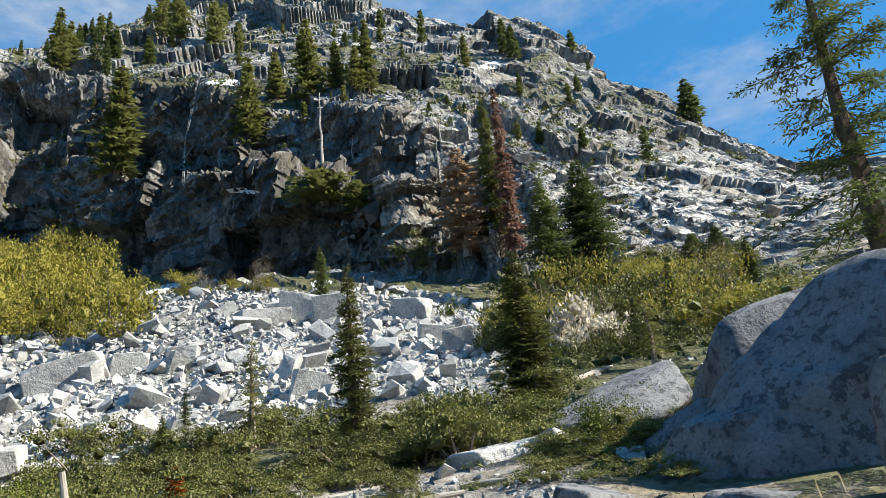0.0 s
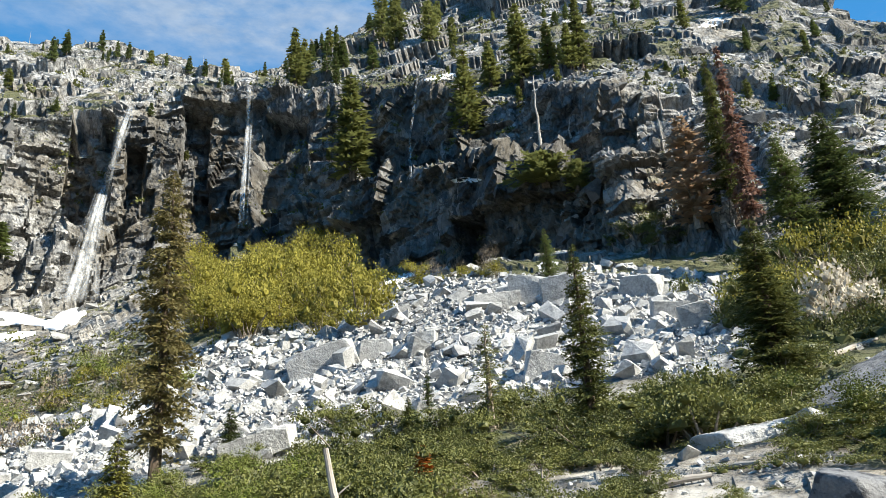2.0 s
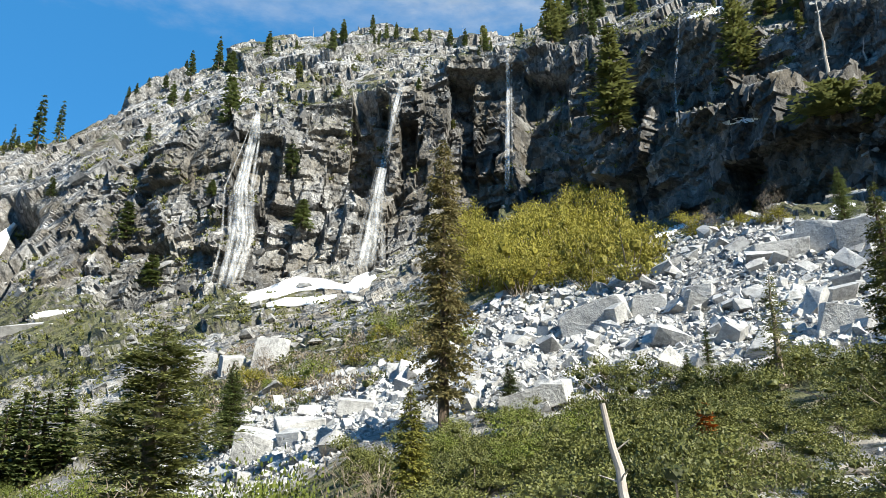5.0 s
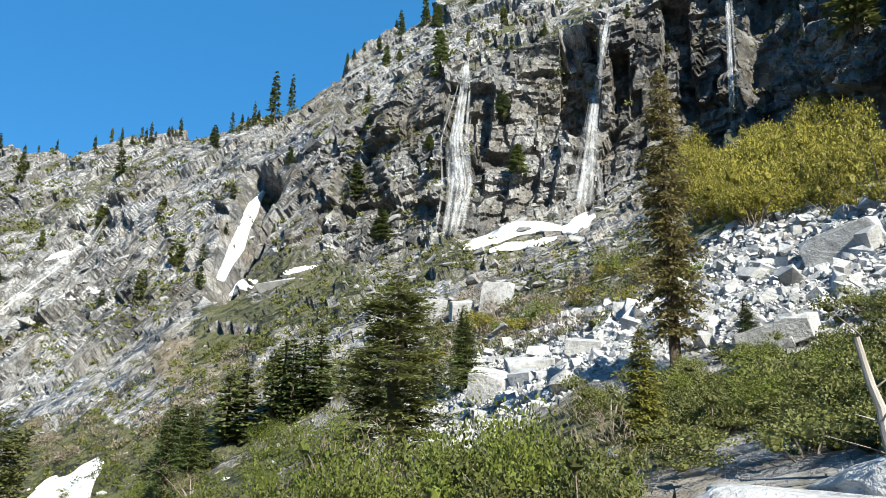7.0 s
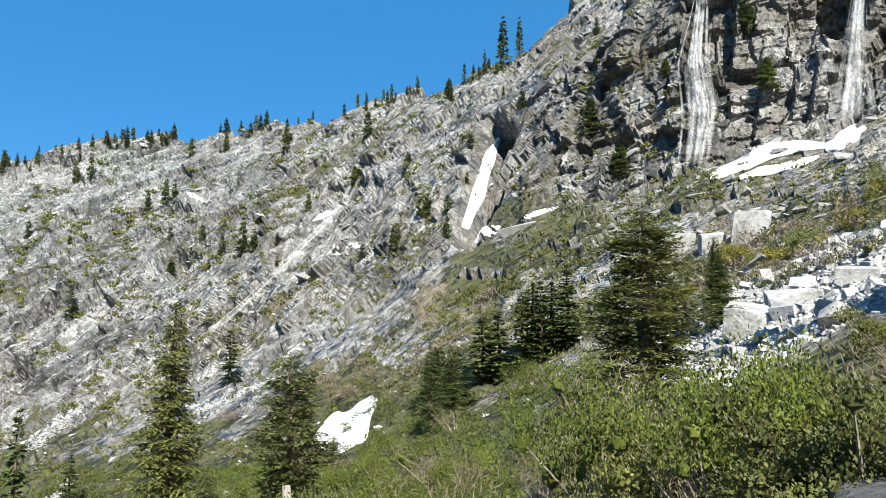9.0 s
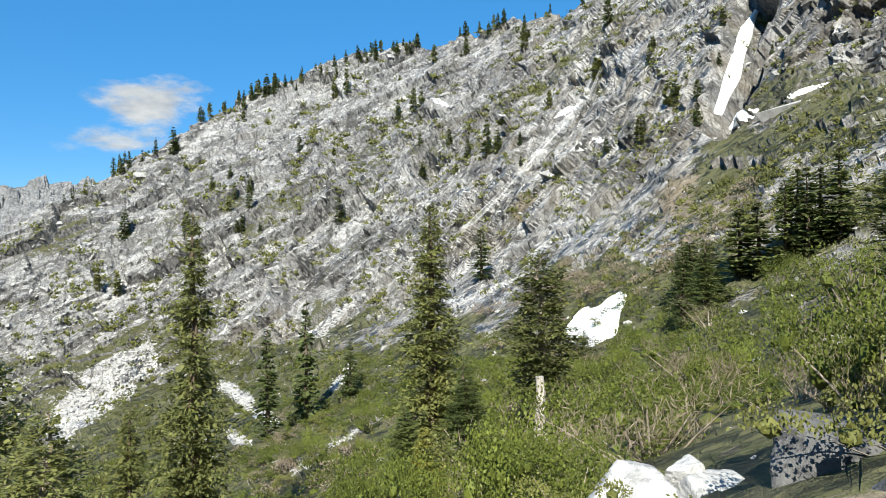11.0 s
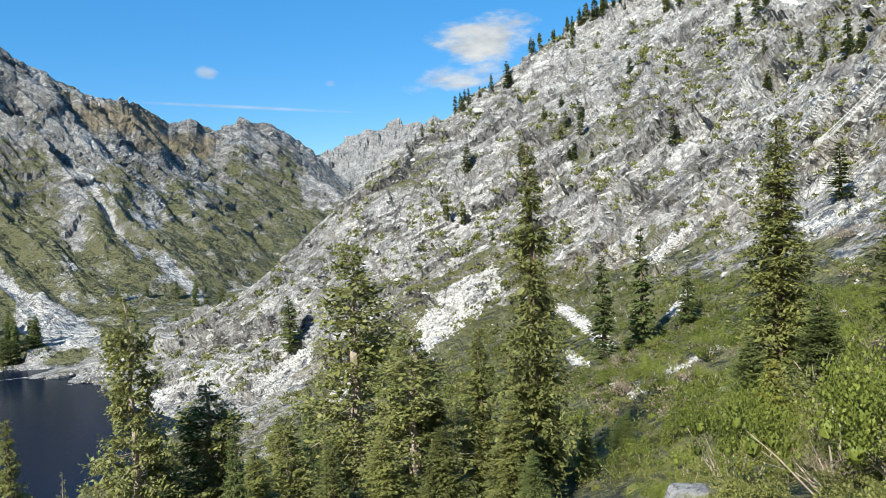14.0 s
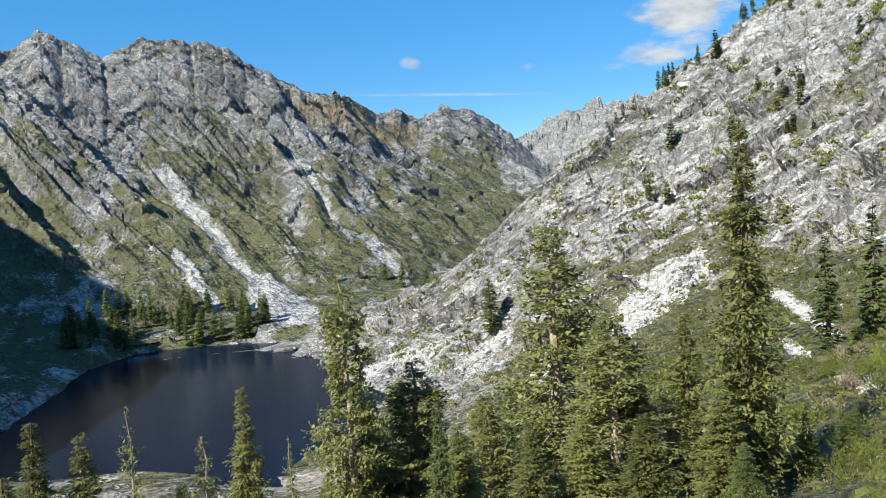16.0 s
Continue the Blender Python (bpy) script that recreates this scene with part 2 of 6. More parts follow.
M = {
    "land": land_material(),
    "block": granite("talus_granite", (0.59, 0.585, 0.572), (0.20, 0.20, 0.20), 0.5, 6.0, 0.6, 0.06),
    "boulder": granite("boulder_granite", (0.27, 0.272, 0.28), (0.055, 0.058, 0.07), 1.6, 18.0, 1.0, 0.035),
    "slab": granite("slab_granite", (0.19, 0.188, 0.186), (0.05, 0.05, 0.054), 0.9, 10.0, 1.0, 0.03),
    "fir": foliage("fir_needles", (0.035, 0.052, 0.022), (0.18, 0.215, 0.07), 0.2, 0.3),
    "tall": foliage("old_fir_needles", (0.04, 0.05, 0.018), (0.25, 0.26, 0.085), 0.2, 0.32),
    "pine": foliage("pine_needles", (0.045, 0.056, 0.02), (0.28, 0.29, 0.1), 0.2, 0.34),
    "worn": foliage("rusty_fir_needles", (0.075, 0.075, 0.03), (0.29, 0.235, 0.10), 0.2, 0.4),
    "gold": foliage("cedar_needles", (0.08, 0.085, 0.018), (0.38, 0.36, 0.08), 0.35, 0.3),
    "red": foliage("red_dead_needles", (0.12, 0.065, 0.05), (0.32, 0.19, 0.145), 0.2, 0.35),
    "brown": foliage("brown_dead_needles", (0.27, 0.18, 0.11), (0.60, 0.43, 0.29), 0.2, 0.45),
    "orange": foliage("orange_dead_needles", (0.20, 0.06, 0.012), (0.45, 0.17, 0.04), 0.2, 0.2),
    "willow": foliage("willow_leaves", (0.11, 0.098, 0.02), (0.40, 0.36, 0.07), 0.2, 0.35),
    "lime": foliage("alder_leaves", (0.02, 0.031, 0.008), (0.20, 0.235, 0.045), 0.2, 0.22),
    "oak": foliage("scrub_oak_leaves", (0.03, 0.038, 0.012), (0.21, 0.215, 0.06), 0.3, 0.22),
    "dry": foliage("dry_brush_twigs", (0.11, 0.085, 0.06), (0.30, 0.25, 0.19), 0.2, 0.1),
    "bloom": foliage("pale_blossom", (0.35, 0.30, 0.24), (0.72, 0.66, 0.55), 0.2, 0.3),
}


def plain_material(name, low, high, scale, rough=0.9, spec=0.2, stretch=(1, 1, 1), relief=0.02):
    m, N, L, b = material(name, rough, spec)
    geo = N.new("ShaderNodeTexCoord")
    mp = N.new("ShaderNodeMapping")
    mp.inputs["Scale"].default_value = stretch
    L.new(geo.outputs["Object"], mp.inputs["Vector"])
    n = tex(N, L, "ShaderNodeTexNoise", scale, mp.outputs["Vector"], Detail=6, Roughness=0.65)
    L.new(mixed(N, L, ramp_node(N, L, n.outputs["Fac"], 0.32, 0.68), low, high), b.inputs["Base Color"])
    bump(N, L, b, n.outputs["Fac"], 0.6, relief)
    return m


M["bark"] = plain_material("conifer_bark", (0.05, 0.038, 0.028), (0.20, 0.15, 0.11), 6, stretch=(1, 1, 0.25), relief=0.03)
M["pale_bark"] = plain_material("pine_bark", (0.16, 0.13, 0.10), (0.40, 0.34, 0.28), 6, stretch=(1, 1, 0.25), relief=0.03)
M["dead"] = plain_material("silver_deadwood", (0.22, 0.19, 0.16), (0.55, 0.51, 0.46), 6, stretch=(1, 1, 0.15), relief=0.02)
M["log"] = plain_material("fallen_log", (0.16, 0.11, 0.07), (0.42, 0.34, 0.26), 6, stretch=(0.2, 1, 1), relief=0.02)
M["snow"] = plain_material("old_snow", (0.72, 0.73, 0.74), (0.86, 0.87, 0.88), 0.8, rough=0.6, relief=0.05)


def water_material():
    m, N, L, b = material("lake_water", 0.16, 0.1)
    b.inputs["IOR"].default_value = 1.33
    b.inputs["Base Color"].default_value = (0.004, 0.009, 0.022, 1)
    geo = N.new("ShaderNodeNewGeometry")
    n = tex(N, L, "ShaderNodeTexNoise", 0.35, geo.outputs["Position"], Detail=5, Roughness=0.6)
    bump(N, L, b, n.outputs["Fac"], 0.12, 0.25)
    return m


def fall_material():
    m, N, L, b = material("falling_water", 0.5, 0.3)
    b.inputs["Base Color"].default_value = (0.9, 0.91, 0.92, 1)
    geo = N.new("ShaderNodeNewGeometry")
    mp = N.new("ShaderNodeMapping")
    mp.inputs["Scale"].default_value = (2.2, 2.2, 0.5)
    L.new(geo.outputs["Position"], mp.inputs["Vector"])
    n = tex(N, L, "ShaderNodeTexNoise", 1.6, mp.outputs["Vector"], Detail=6, Roughness=0.7)
    clear = N.new("ShaderNodeBsdfTransparent")
    mix = N.new("ShaderNodeMixShader")
    mist = N.new("ShaderNodeAttribute")
    mist.attribute_name = "mist"
    L.new(times(N, L, ramp_node(N, L, n.outputs["Fac"], 0.36, 0.66, 0.08, 0.95), mist.outputs["Fac"]), mix.inputs[0])
    L.new(clear.outputs[0], mix.inputs[1])
    L.new(b.outputs[0], mix.inputs[2])
    L.new(mix.outputs[0], N["Material Output"].inputs["Surface"])
    return m


M["water"], M["fall"] = water_material(), fall_material()


# ---- noise on arrays of points ----
def hashed(i, j, k, seed):
    """A number from 0 to 1 for each whole-numbered point."""
    h = (i.astype(np.int64) * 374761393 + j.astype(np.int64) * 668265263 + k.astype(np.int64) * 2147483647 + seed * 1274126177) & 0xFFFFFFFF
    h = ((h ^ (h >> 13)) * 1274126177) & 0xFFFFFFFF
    h = ((h ^ (h >> 16)) * 2246822519) & 0xFFFFFFFF
    return ((h ^ (h >> 15)) & 0xFFFFFF) / float(0xFFFFFF)


def soft_noise(p, seed=0):
    c = np.floor(p)
    f = p - c
    f = f * f * (3 - 2 * f)
    out = 0
    for a in (0, 1):
        for b in (0, 1):
            for d in (0, 1):
                w = np.abs(1 - a - f[:, 0]) * np.abs(1 - b - f[:, 1]) * np.abs(1 - d - f[:, 2])
                out = out + w * hashed(c[:, 0] + a, c[:, 1] + b, c[:, 2] + d, seed)
    return out


def layered(p, octaves=4, seed=0, gain=0.5):
    out, amp, total = 0, 1.0, 0.0
    for o in range(octaves):
        out = out + amp * soft_noise(p * 2.03 ** o + 17.3 * o, seed + o)
        total, amp = total + amp, amp * gain
    return out / total


def jointed(p, seed=0):
    """Blocks of jointed rock: each cell is pushed out or back and leans its own way. About -1 to 1."""
    c = np.floor(p)
    best = np.full(len(p), 9.0)
    push = np.zeros(len(p))
    lean = np.zeros(len(p))
    for a in (-1, 0, 1):
        for b in (-1, 0, 1):
            for d in (-1, 0, 1):
                i, j, k = c[:, 0] + a, c[:, 1] + b, c[:, 2] + d
                q = np.stack([i + 0.15 + 0.7 * hashed(i, j, k, seed), j + 0.15 + 0.7 * hashed(i, j, k, seed + 1), k + 0.15 + 0.7 * hashed(i, j, k, seed + 2)], 1)
                off = p - q
                dist = np.abs(off).max(1) * 0.6 + np.sqrt((off * off).sum(1)) * 0.4
                near = dist < best
                best = np.where(near, dist, best)
                tilt = off[:, 0] * (hashed(i, j, k, seed + 4) - 0.5) + off[:, 1] * (hashed(i, j, k, seed + 5) - 0.5) + off[:, 2] * (hashed(i, j, k, seed + 6) - 0.5)
                push = np.where(near, hashed(i, j, k, seed + 3) * 2 - 1, push)
                lean = np.where(near, tilt, lean)
    return push + lean * 1.2


def coursed(u, v, wide, high, seed):
    """Courses of squared blocks along a wall: how far each one stands out, 0 to 1, and how it tips."""
    row = np.floor(v / high + 0.35 * np.sin(u / (5.3 * wide)) + 0.8 * soft_noise(np.stack([u / (2.4 * wide), v / (5 * high), u * 0], 1), seed))
    nil = row * 0
    col = u / wide * (0.7 + 0.6 * hashed(row, nil, nil, seed + 1)) + 7 * hashed(row, nil, nil, seed + 2) + 0.25 * np.sin(v / high * 1.3)
    k = np.floor(col)
    out = hashed(row, k, nil, seed + 3)
    return out + (col - k - 0.5) * (hashed(row, k, nil, seed + 4) - 0.5) * 1.1 + (v / high - np.floor(v / high) - 0.5) * (hashed(row, k, nil, seed + 5) - 0.7) * 0.5


def smooth(x, a, b):
    t = np.clip((x - a) / (b - a), 0, 1)
    return t * t * (3 - 2 * t)


def mesh_object(name, verts, faces, mat, parent=None, label="", shade=False):
    me = bpy.data.meshes.new(name)
    me.from_pydata([tuple(v) for v in np.asarray(verts).tolist()], [], faces.tolist() if hasattr(faces, "tolist") else faces)
    me.materials.append(mat)
    if shade:
        me.polygons.foreach_set("use_smooth", np.ones(len(me.polygons), dtype=bool))
    ob = new(name, me)
    if parent is not None:
        ob.parent = parent
    if label:
        ob["label"] = label
    return ob


def part(name, bm, mat, parent, label=""):
    """One bmesh as one mesh object under a thing or a part."""
    me = bpy.data.meshes.new(name)
    bm.to_mesh(me)
    bm.free()
    me.materials.append(mat)
    ob = new(name, me)
    ob.parent = parent
    if label:
        ob["label"] = label
    return ob


# strips of white scree: heading and elevation of both ends, half width
SCREE_STRIPS = [
    (114.0, -6.2, 119.4, -10.4, 1.35), (113.6, -5.2, 116.5, -6.9, 0.5), (108.6, -8.2, 105.3, -10.8, 0.6), (108.0, -11.6, 107.0, -12.4, 0.5),
    (100.7, -8.9, 99.4, -7.3, 0.4), (103.7, -14.5, 97.3, -11.0, 0.32), (101.9, -5.1, 99.3, -2.6, 0.45), (91.7, -3.0, 85.8, -0.4, 0.3),
    (128.0, -10.6, 131.5, -13.0, 0.6), (133.0, -11.2, 138.5, -12.6, 0.45), (124.5, -12.6, 126.5, -14.6, 0.5), (111.5, -13.5, 110.0, -12.0, 0.35)]
# ---- the land: profiles outwards from the standing place, every ten degrees or so ----
AZ = [-36, -25, -15, -5, 5, 15, 25, 35, 45, 55, 65, 75, 85, 95, 105, 115, 125, 135, 145, 155, 165, 180, 205, 275, 300, 324]
R1 = [7, 7, 8, 9, 10, 10, 10, 10, 9, 8, 8, 8, 9, 10, 12, 13, 14, 15, 16, 16, 16, 15, 12, 10, 8, 7]
E1 = [-6, -5, -3, -1, 0, 0, -1, -3, -6, -11, -14, -18, -21, -23, -25, -27, -29, -30, -30, -30, -30, -28, -15, 0, -2, -6]
R2 = [24, 26, 27, 28, 30, 30, 29, 28, 28, 30, 32, 36, 40, 44, 50, 56, 60, 64, 70, 74, 74, 70, 60, 50, 30, 24]
E2 = [7, 8, 8, 9, 8.3, 7, 5.5, 4.5, 2.5, -3.0, -7, -11, -14.5, -18, -21, -23.5, -26, -27, -28, -28, -28, -25, -10, 8, 8, 7]
R3 = [60, 62, 64, 66, 70, 72, 76, 78, 80, 84, 90, 96, 104, 116, 140, 170, 190, 206, 204, 236, 240, 240, 140, 110, 70, 60]
E3 = [12, 14, 14.5, 15.3, 17.4, 18.3, 16.4, 14, 9.0, 5.0, 1.0, -3.6, -7, -9, -11, -13, -15.5, -18.5, -20.4, -17.8, -17.5, -16, 0, 12, 12, 12]
R4 = [75, 78, 80, 82, 90, 106, 130, 150, 148, 142, 148, 165, 200, 230, 260, 290, 300, 290, 320, 320, 290, 300, 220, 170, 100, 75]
E4 = [15, 15.5, 16, 17.8, 19.2, 19.3, 18.7, 20.6, 16.3, 14.3, 11.8, 8.0, 2.5, -3, -6, -8.5, -11.5, -14.6, -14.6, -14.6, -14.9, -10, 4, 14, 15, 15]
R5 = [100, 105, 108, 108, 112, 126, 150, 166, 166, 166, 186, 215, 255, 286, 319, 348, 345, 365, 422, 432, 308, 380, 300, 230, 130, 100]
E5 = [18, 19, 24, 28.5, 31, 32.3, 32.8, 32.3, 29.6, 27.2, 21, 15.8, 11, 6, 3, 0, -5, -9.8, -10.3, -10.05, -13.7, 12, 16, 16, 18, 18]
R6 = [160, 180, 200, 225, 255, 300, 330, 300, 290, 285, 283, 300, 347, 417, 442, 430, 392, 440, 440, 450, 340, 500, 420, 320, 200, 160]
R7 = [190, 215, 240, 270, 300, 350, 380, 345, 335, 335, 335, 360, 420, 500, 530, 510, 460, 480, 462, 472, 380, 560, 470, 380, 240, 190]
# the first skyline, with an unseen ridge added at 172-205 to shade the shore
CREST_AZ = [-36, -27, -23.4, -21.7, -19.5, -14.4, -10.7, -2.6, 6, 15.8, 19.9, 22.9, 25.4, 28.2, 31, 35, 39, 44.2, 50.8, 54.9, 58.5, 62.5, 66.4, 68.6, 72.4, 77.4, 83, 89.3, 97.9, 104.8, 109.4, 112.8, 116.1, 118.5, 122.7, 127.1, 131.6, 135.2, 139.5, 143, 165, 172, 180, 190, 205, 275, 300, 324]
CREST_EL = [19, 21.5, 24.7, 26.2, 28.6, 31.9, 34.8, 37.5, 39.2, 39.3, 38.5, 37.3, 36.4, 35.1, 33.7, 33.0, 33.3, 33.7, 32.7, 31.6, 30.4, 28, 24.9, 23, 21.7, 20.4, 18.9, 17.5, 15.8, 13.2, 11.3, 9.1, 6.8, 5.0, 1.6, -1.8, -5.4, -7.6, -8.9, -9.8, -11.0, 2, 11, 19, 27, 20, 20, 19]
# the far side of the valley, with an unseen shadow-casting spur added past 175
FAR_AZ = [108, 117, 124.0, 126.4, 128.5, 131.4, 133.1, 136.8, 138.7, 140.8, 144.6, 148.3, 149.4, 152.3, 155.1, 156.7, 158.7, 161.1, 166, 175, 186, 208]
FAR_EL = [-1, 0.2, 2.0, 4.2, 5.8, 6.7, 6.0, 6.9, 8.1, 8.2, 10.0, 11.5, 12.1, 11.7, 10.7, 11.5, 12.3, 11.0, 11.4, 12, 17, 18]


def along(az, xs, ys):
    """Table values at az, gently rounded at the nodes."""
    out = 0
    for d, w in ((-2.4, 0.15), (-1.2, 0.2), (0, 0.3), (1.2, 0.2), (2.4, 0.15)):
        out = out + w * np.interp(az + d, xs, ys)
    return out


def rise(r, el):
    return 1.7 + r * np.tan(np.radians(el))


def near_knots(az):
    """Distance and height of the eight knots of the profile at az (arrays of knot x column)."""
    az = np.where(az < -36, az + 360, az)
    r = [np.full_like(az, 0.02)] + [along(az, AZ, t) for t in (R1, R2, R3, R4, R5, R6, R7)]
    z = [np.zeros_like(az)] + [rise(rr, along(az, AZ, e)) for rr, e in zip(r[1:], (E1, E2, E3, E4, E5))]
    z.append(rise(r[6], np.interp(az, CREST_AZ, CREST_EL)))
    z.append(np.maximum(z[6] - 0.25 * (r[7] - r[6]), -70.0) * 1.0)
    return np.array(r), np.array(z)


def far_knots(az):
    r7 = along(az, AZ, R7) - 4
    _, z = near_knots(az)
    r8 = np.interp(az, [108, 120, 126, 135, 145, 165, 175], [1000, 880, 760, 590, 520, 500, 500])
    z8 = rise(r8, np.interp(az, [108, 120, 126, 135, 145, 165, 175, 184, 208], [-2, -3.2, -4.4, -6.2, -7.2, -7.0, 4.0, 17.0, 20.0]))
    r9 = np.interp(az, [108, 126, 140, 165, 175], [1200, 960, 730, 650, 650])
    z9 = rise(r9, np.interp(az, [108, 126, 140, 165, 175, 184, 208], [-1.5, 0.2, 0.8, 2.0, 9.0, 17.0, 19.0]))
    r10 = np.interp(az, [108, 126, 140, 150, 165, 175], [1700, 1300, 960, 880, 850, 850])
    jag = layered(np.stack([az / 0.9, az * 0, az * 0], 1), 4, 23, 0.65) - 0.5
    z10 = rise(r10, np.interp(az, FAR_AZ, FAR_EL) + 0.9 * jag)
    return np.array([r7, r8, r9, r10, r10 * 1.25]), np.array([z[7] - 1.5, z8, z9, z10, z10 * 0.8])


def tiers(az, f):
    """The cliffs rise in walls with benches between: how far back the wall stands at a share f of its height."""
    low = np.interp(f, [0, 0.42, 0.5, 0.92, 1], [0, 0.12, 0.6, 0.78, 1])
    high = np.interp(f, [0, 0.25, 0.3, 0.88, 1], [0, 0.1, 0.25, 0.5, 1])
    w_low = smooth(az, -4, 4) * (1 - smooth(az, 26, 31))
    w_high = smooth(az, 26, 31) * (1 - smooth(az, 58, 68))
    return f * (1 - w_low - w_high) + low * w_low + high * w_high


def sheet(az, knots, counts):
    """Points on the profiles: rows outwards x columns round."""
    r, z = knots(az)
    rows_r, rows_z, seg = [], [], []
    for k, n in enumerate(counts):
        for i in range(n):
            f = i / n
            g = tiers(az, f) if k == 4 and len(counts) == 7 else f
            rows_r.append(r[k] * (1 - g) + r[k + 1] * g)
            rows_z.append(z[k] * (1 - f) + z[k + 1] * f)
            seg.append(k + f)
    rows_r.append(r[-1])
    rows_z.append(z[-1])
    seg.append(len(counts))
    rr, zz = np.array(rows_r), np.array(rows_z)
    for _ in range(2):
        zz[1:-1] = 0.25 * zz[:-2] + 0.5 * zz[1:-1] + 0.25 * zz[2:]
    a = np.radians(az)[None, :]
    return np.stack([-np.sin(a) * rr, np.cos(a) * rr, zz], -1), np.repeat(np.array(seg)[:, None], len(az), 1), rr


def ruggedness(seg, far):
    return np.interp(seg, [0, 1, 2, 3, 3.9, 4.1, 5, 6, 7], [0.1, 0.3, 0.3, 0.35, 0.6, 1.0, 0.9, 0.7, 0.5]) if not far else np.interp(seg, [0, 1, 1.3, 2, 3, 4], [0.4, 0.3, 0.8, 1.0, 1.0, 0.6])


def roughen(P, seg, rr, far):
    """Pushes the sheet out and back along its own slope, by jointed blocks at several sizes."""
    n_rows, n_cols, _ = P.shape
    du = np.gradient(P, axis=0)
    dv = np.gradient(P, axis=1)
    nrm = np.cross(dv, du)
    nrm /= np.maximum(np.linalg.norm(nrm, axis=2, keepdims=True), 1e-9)
    nrm *= np.sign(nrm[..., 2:3] + 1e-9)
    for _ in range(4):
        nrm[1:-1] = (nrm[:-2] + nrm[1:-1] + nrm[2:]) / 3
    nrm /= np.maximum(np.linalg.norm(nrm, axis=2, keepdims=True), 1e-9)
    p, r = P.reshape(-1, 3), rr.reshape(-1)
    strength = ruggedness(seg, far).reshape(-1)
    turn = np.array(Euler((0.12, 0.2, 0.5)).to_matrix())
    q = p @ turn
    heads = np.degrees(np.arctan2(-p[:, 0], p[:, 1]))
    if not far:
        slant = heads > 64
        # blocks drawn out along the dip of the bare valley side
        out_ = np.array([0.55, 0.12, 0.82]) / np.linalg.norm([0.55, 0.12, 0.82])
        dip_ = np.array([0.15, -0.80, -0.58])
        dip_ = dip_ - out_ * (dip_ @ out_)
        dip_ /= np.linalg.norm(dip_)
        q[slant] = (p[slant] @ np.stack([dip_, np.cross(out_, dip_), out_], 1)) * np.array([0.55, 1.35, 1.8])
    push = np.zeros(len(p))
    cliff = np.zeros(len(p))
    calm = np.ones(len(p))
    if not far:
        s = seg.reshape(-1)
        cliff = smooth(s, 3.8, 4.0) * (1 - smooth(s, 4.75, 5.05)) * smooth(heads, -12, -4) * (1 - smooth(heads, 62, 68))
        calm *= 1 - 0.35 * smooth(s, 3.5, 4.0) * (1 - smooth(heads, -20, -10))
    sizes = ((1.3, 0, 160, 0.16), (4.2, 0, 620, 0.22), (12.0, 20, 2600, 0.2), (30.0, 150, 4000, 0.2), (90.0, 500, 4000, 0.1))
    for s, r0, r1, amp in sizes:
        if not far:
            # the hill over the cliffs breaks into big blocks
            hill = smooth(seg.reshape(-1), 4.4, 4.8) * (1 - smooth(heads, 24, 32))
            amp = amp * (1 + hill * {1.3: -0.3, 4.2: -0.3, 12.0: 0.35, 30.0: 0.5}.get(s, 0.0))
        w = smooth(r, r0, r0 * 1.5 + 1) * (1 - smooth(r, r1 * 0.75, r1)) * strength * (1 - 0.6 * cliff) * calm
        use = np.nonzero(w > 0.01)[0]
        if len(use):
            c = q[use] / s * np.array([1.0, 0.8, 0.45])
            push[use] += s * (amp * w)[use] * jointed(c, int(s * 10)) * np.minimum(1, r[use] / (14 * s))
    az, el = np.degrees(np.arctan2(-p[:, 0], p[:, 1])), np.degrees(np.arctan2(p[:, 2] - 1.7, r))
    if far:
        # spurs and gullies that run down the valley side
        u = az * 0.78 - el * 0.72 + 3.0 * (layered(np.stack([az / 9.0, el / 6.0, az * 0], 1), 3, 29) - 0.5)
        rib = 1 - np.abs(2 * layered(np.stack([u / 3.2, el / 16, az * 0], 1), 3, 31, 0.55) - 1)
        rib2 = 1 - np.abs(2 * layered(np.stack([u / 1.1, el / 7, az * 0], 1), 3, 35, 0.55) - 1)
        push *= 0.45
        rib3 = 1 - np.abs(2 * layered(np.stack([u / 0.42, el / 3.0, az * 0], 1), 3, 39, 0.55) - 1)
        push += ((rib - 0.75) * 34 + (rib2 - 0.75) * 15 * (0.3 + rib) + (rib3 - 0.75) * 6) * np.interp(seg.reshape(-1), [0, 1, 1.5, 2.6, 3, 4], [0, 0, 0.6, 1, 0.3, 0])
    else:
        # slanting ribs of the bare slopes, and ledges across the walls
        s = seg.reshape(-1)
        u = az * 0.8 + el * 0.9
        rib = 1 - np.abs(2 * layered(np.stack([u / 2.6, (el - az) / 11, az * 0], 1), 4, 51, 0.6) - 1)
        push += (rib - 0.75) * np.clip(r / 30, 0, 14) * smooth(s, 3.6, 4.3) * (1 - smooth(s, 5.7, 6)) * np.where(heads > 64, 0.45, 0.3)
        along_ = np.radians(az) * 125 + 0.12 * r
        dip = p[:, 2] + 0.16 * along_
        for wide, high, out, seed in ((9.0, 15.0, 4.6, 71), (4.6, 6.5, 2.6, 75), (2.2, 2.8, 1.1, 79)):
            push += out * (coursed(along_, dip, wide, high, seed) - 0.5) * cliff
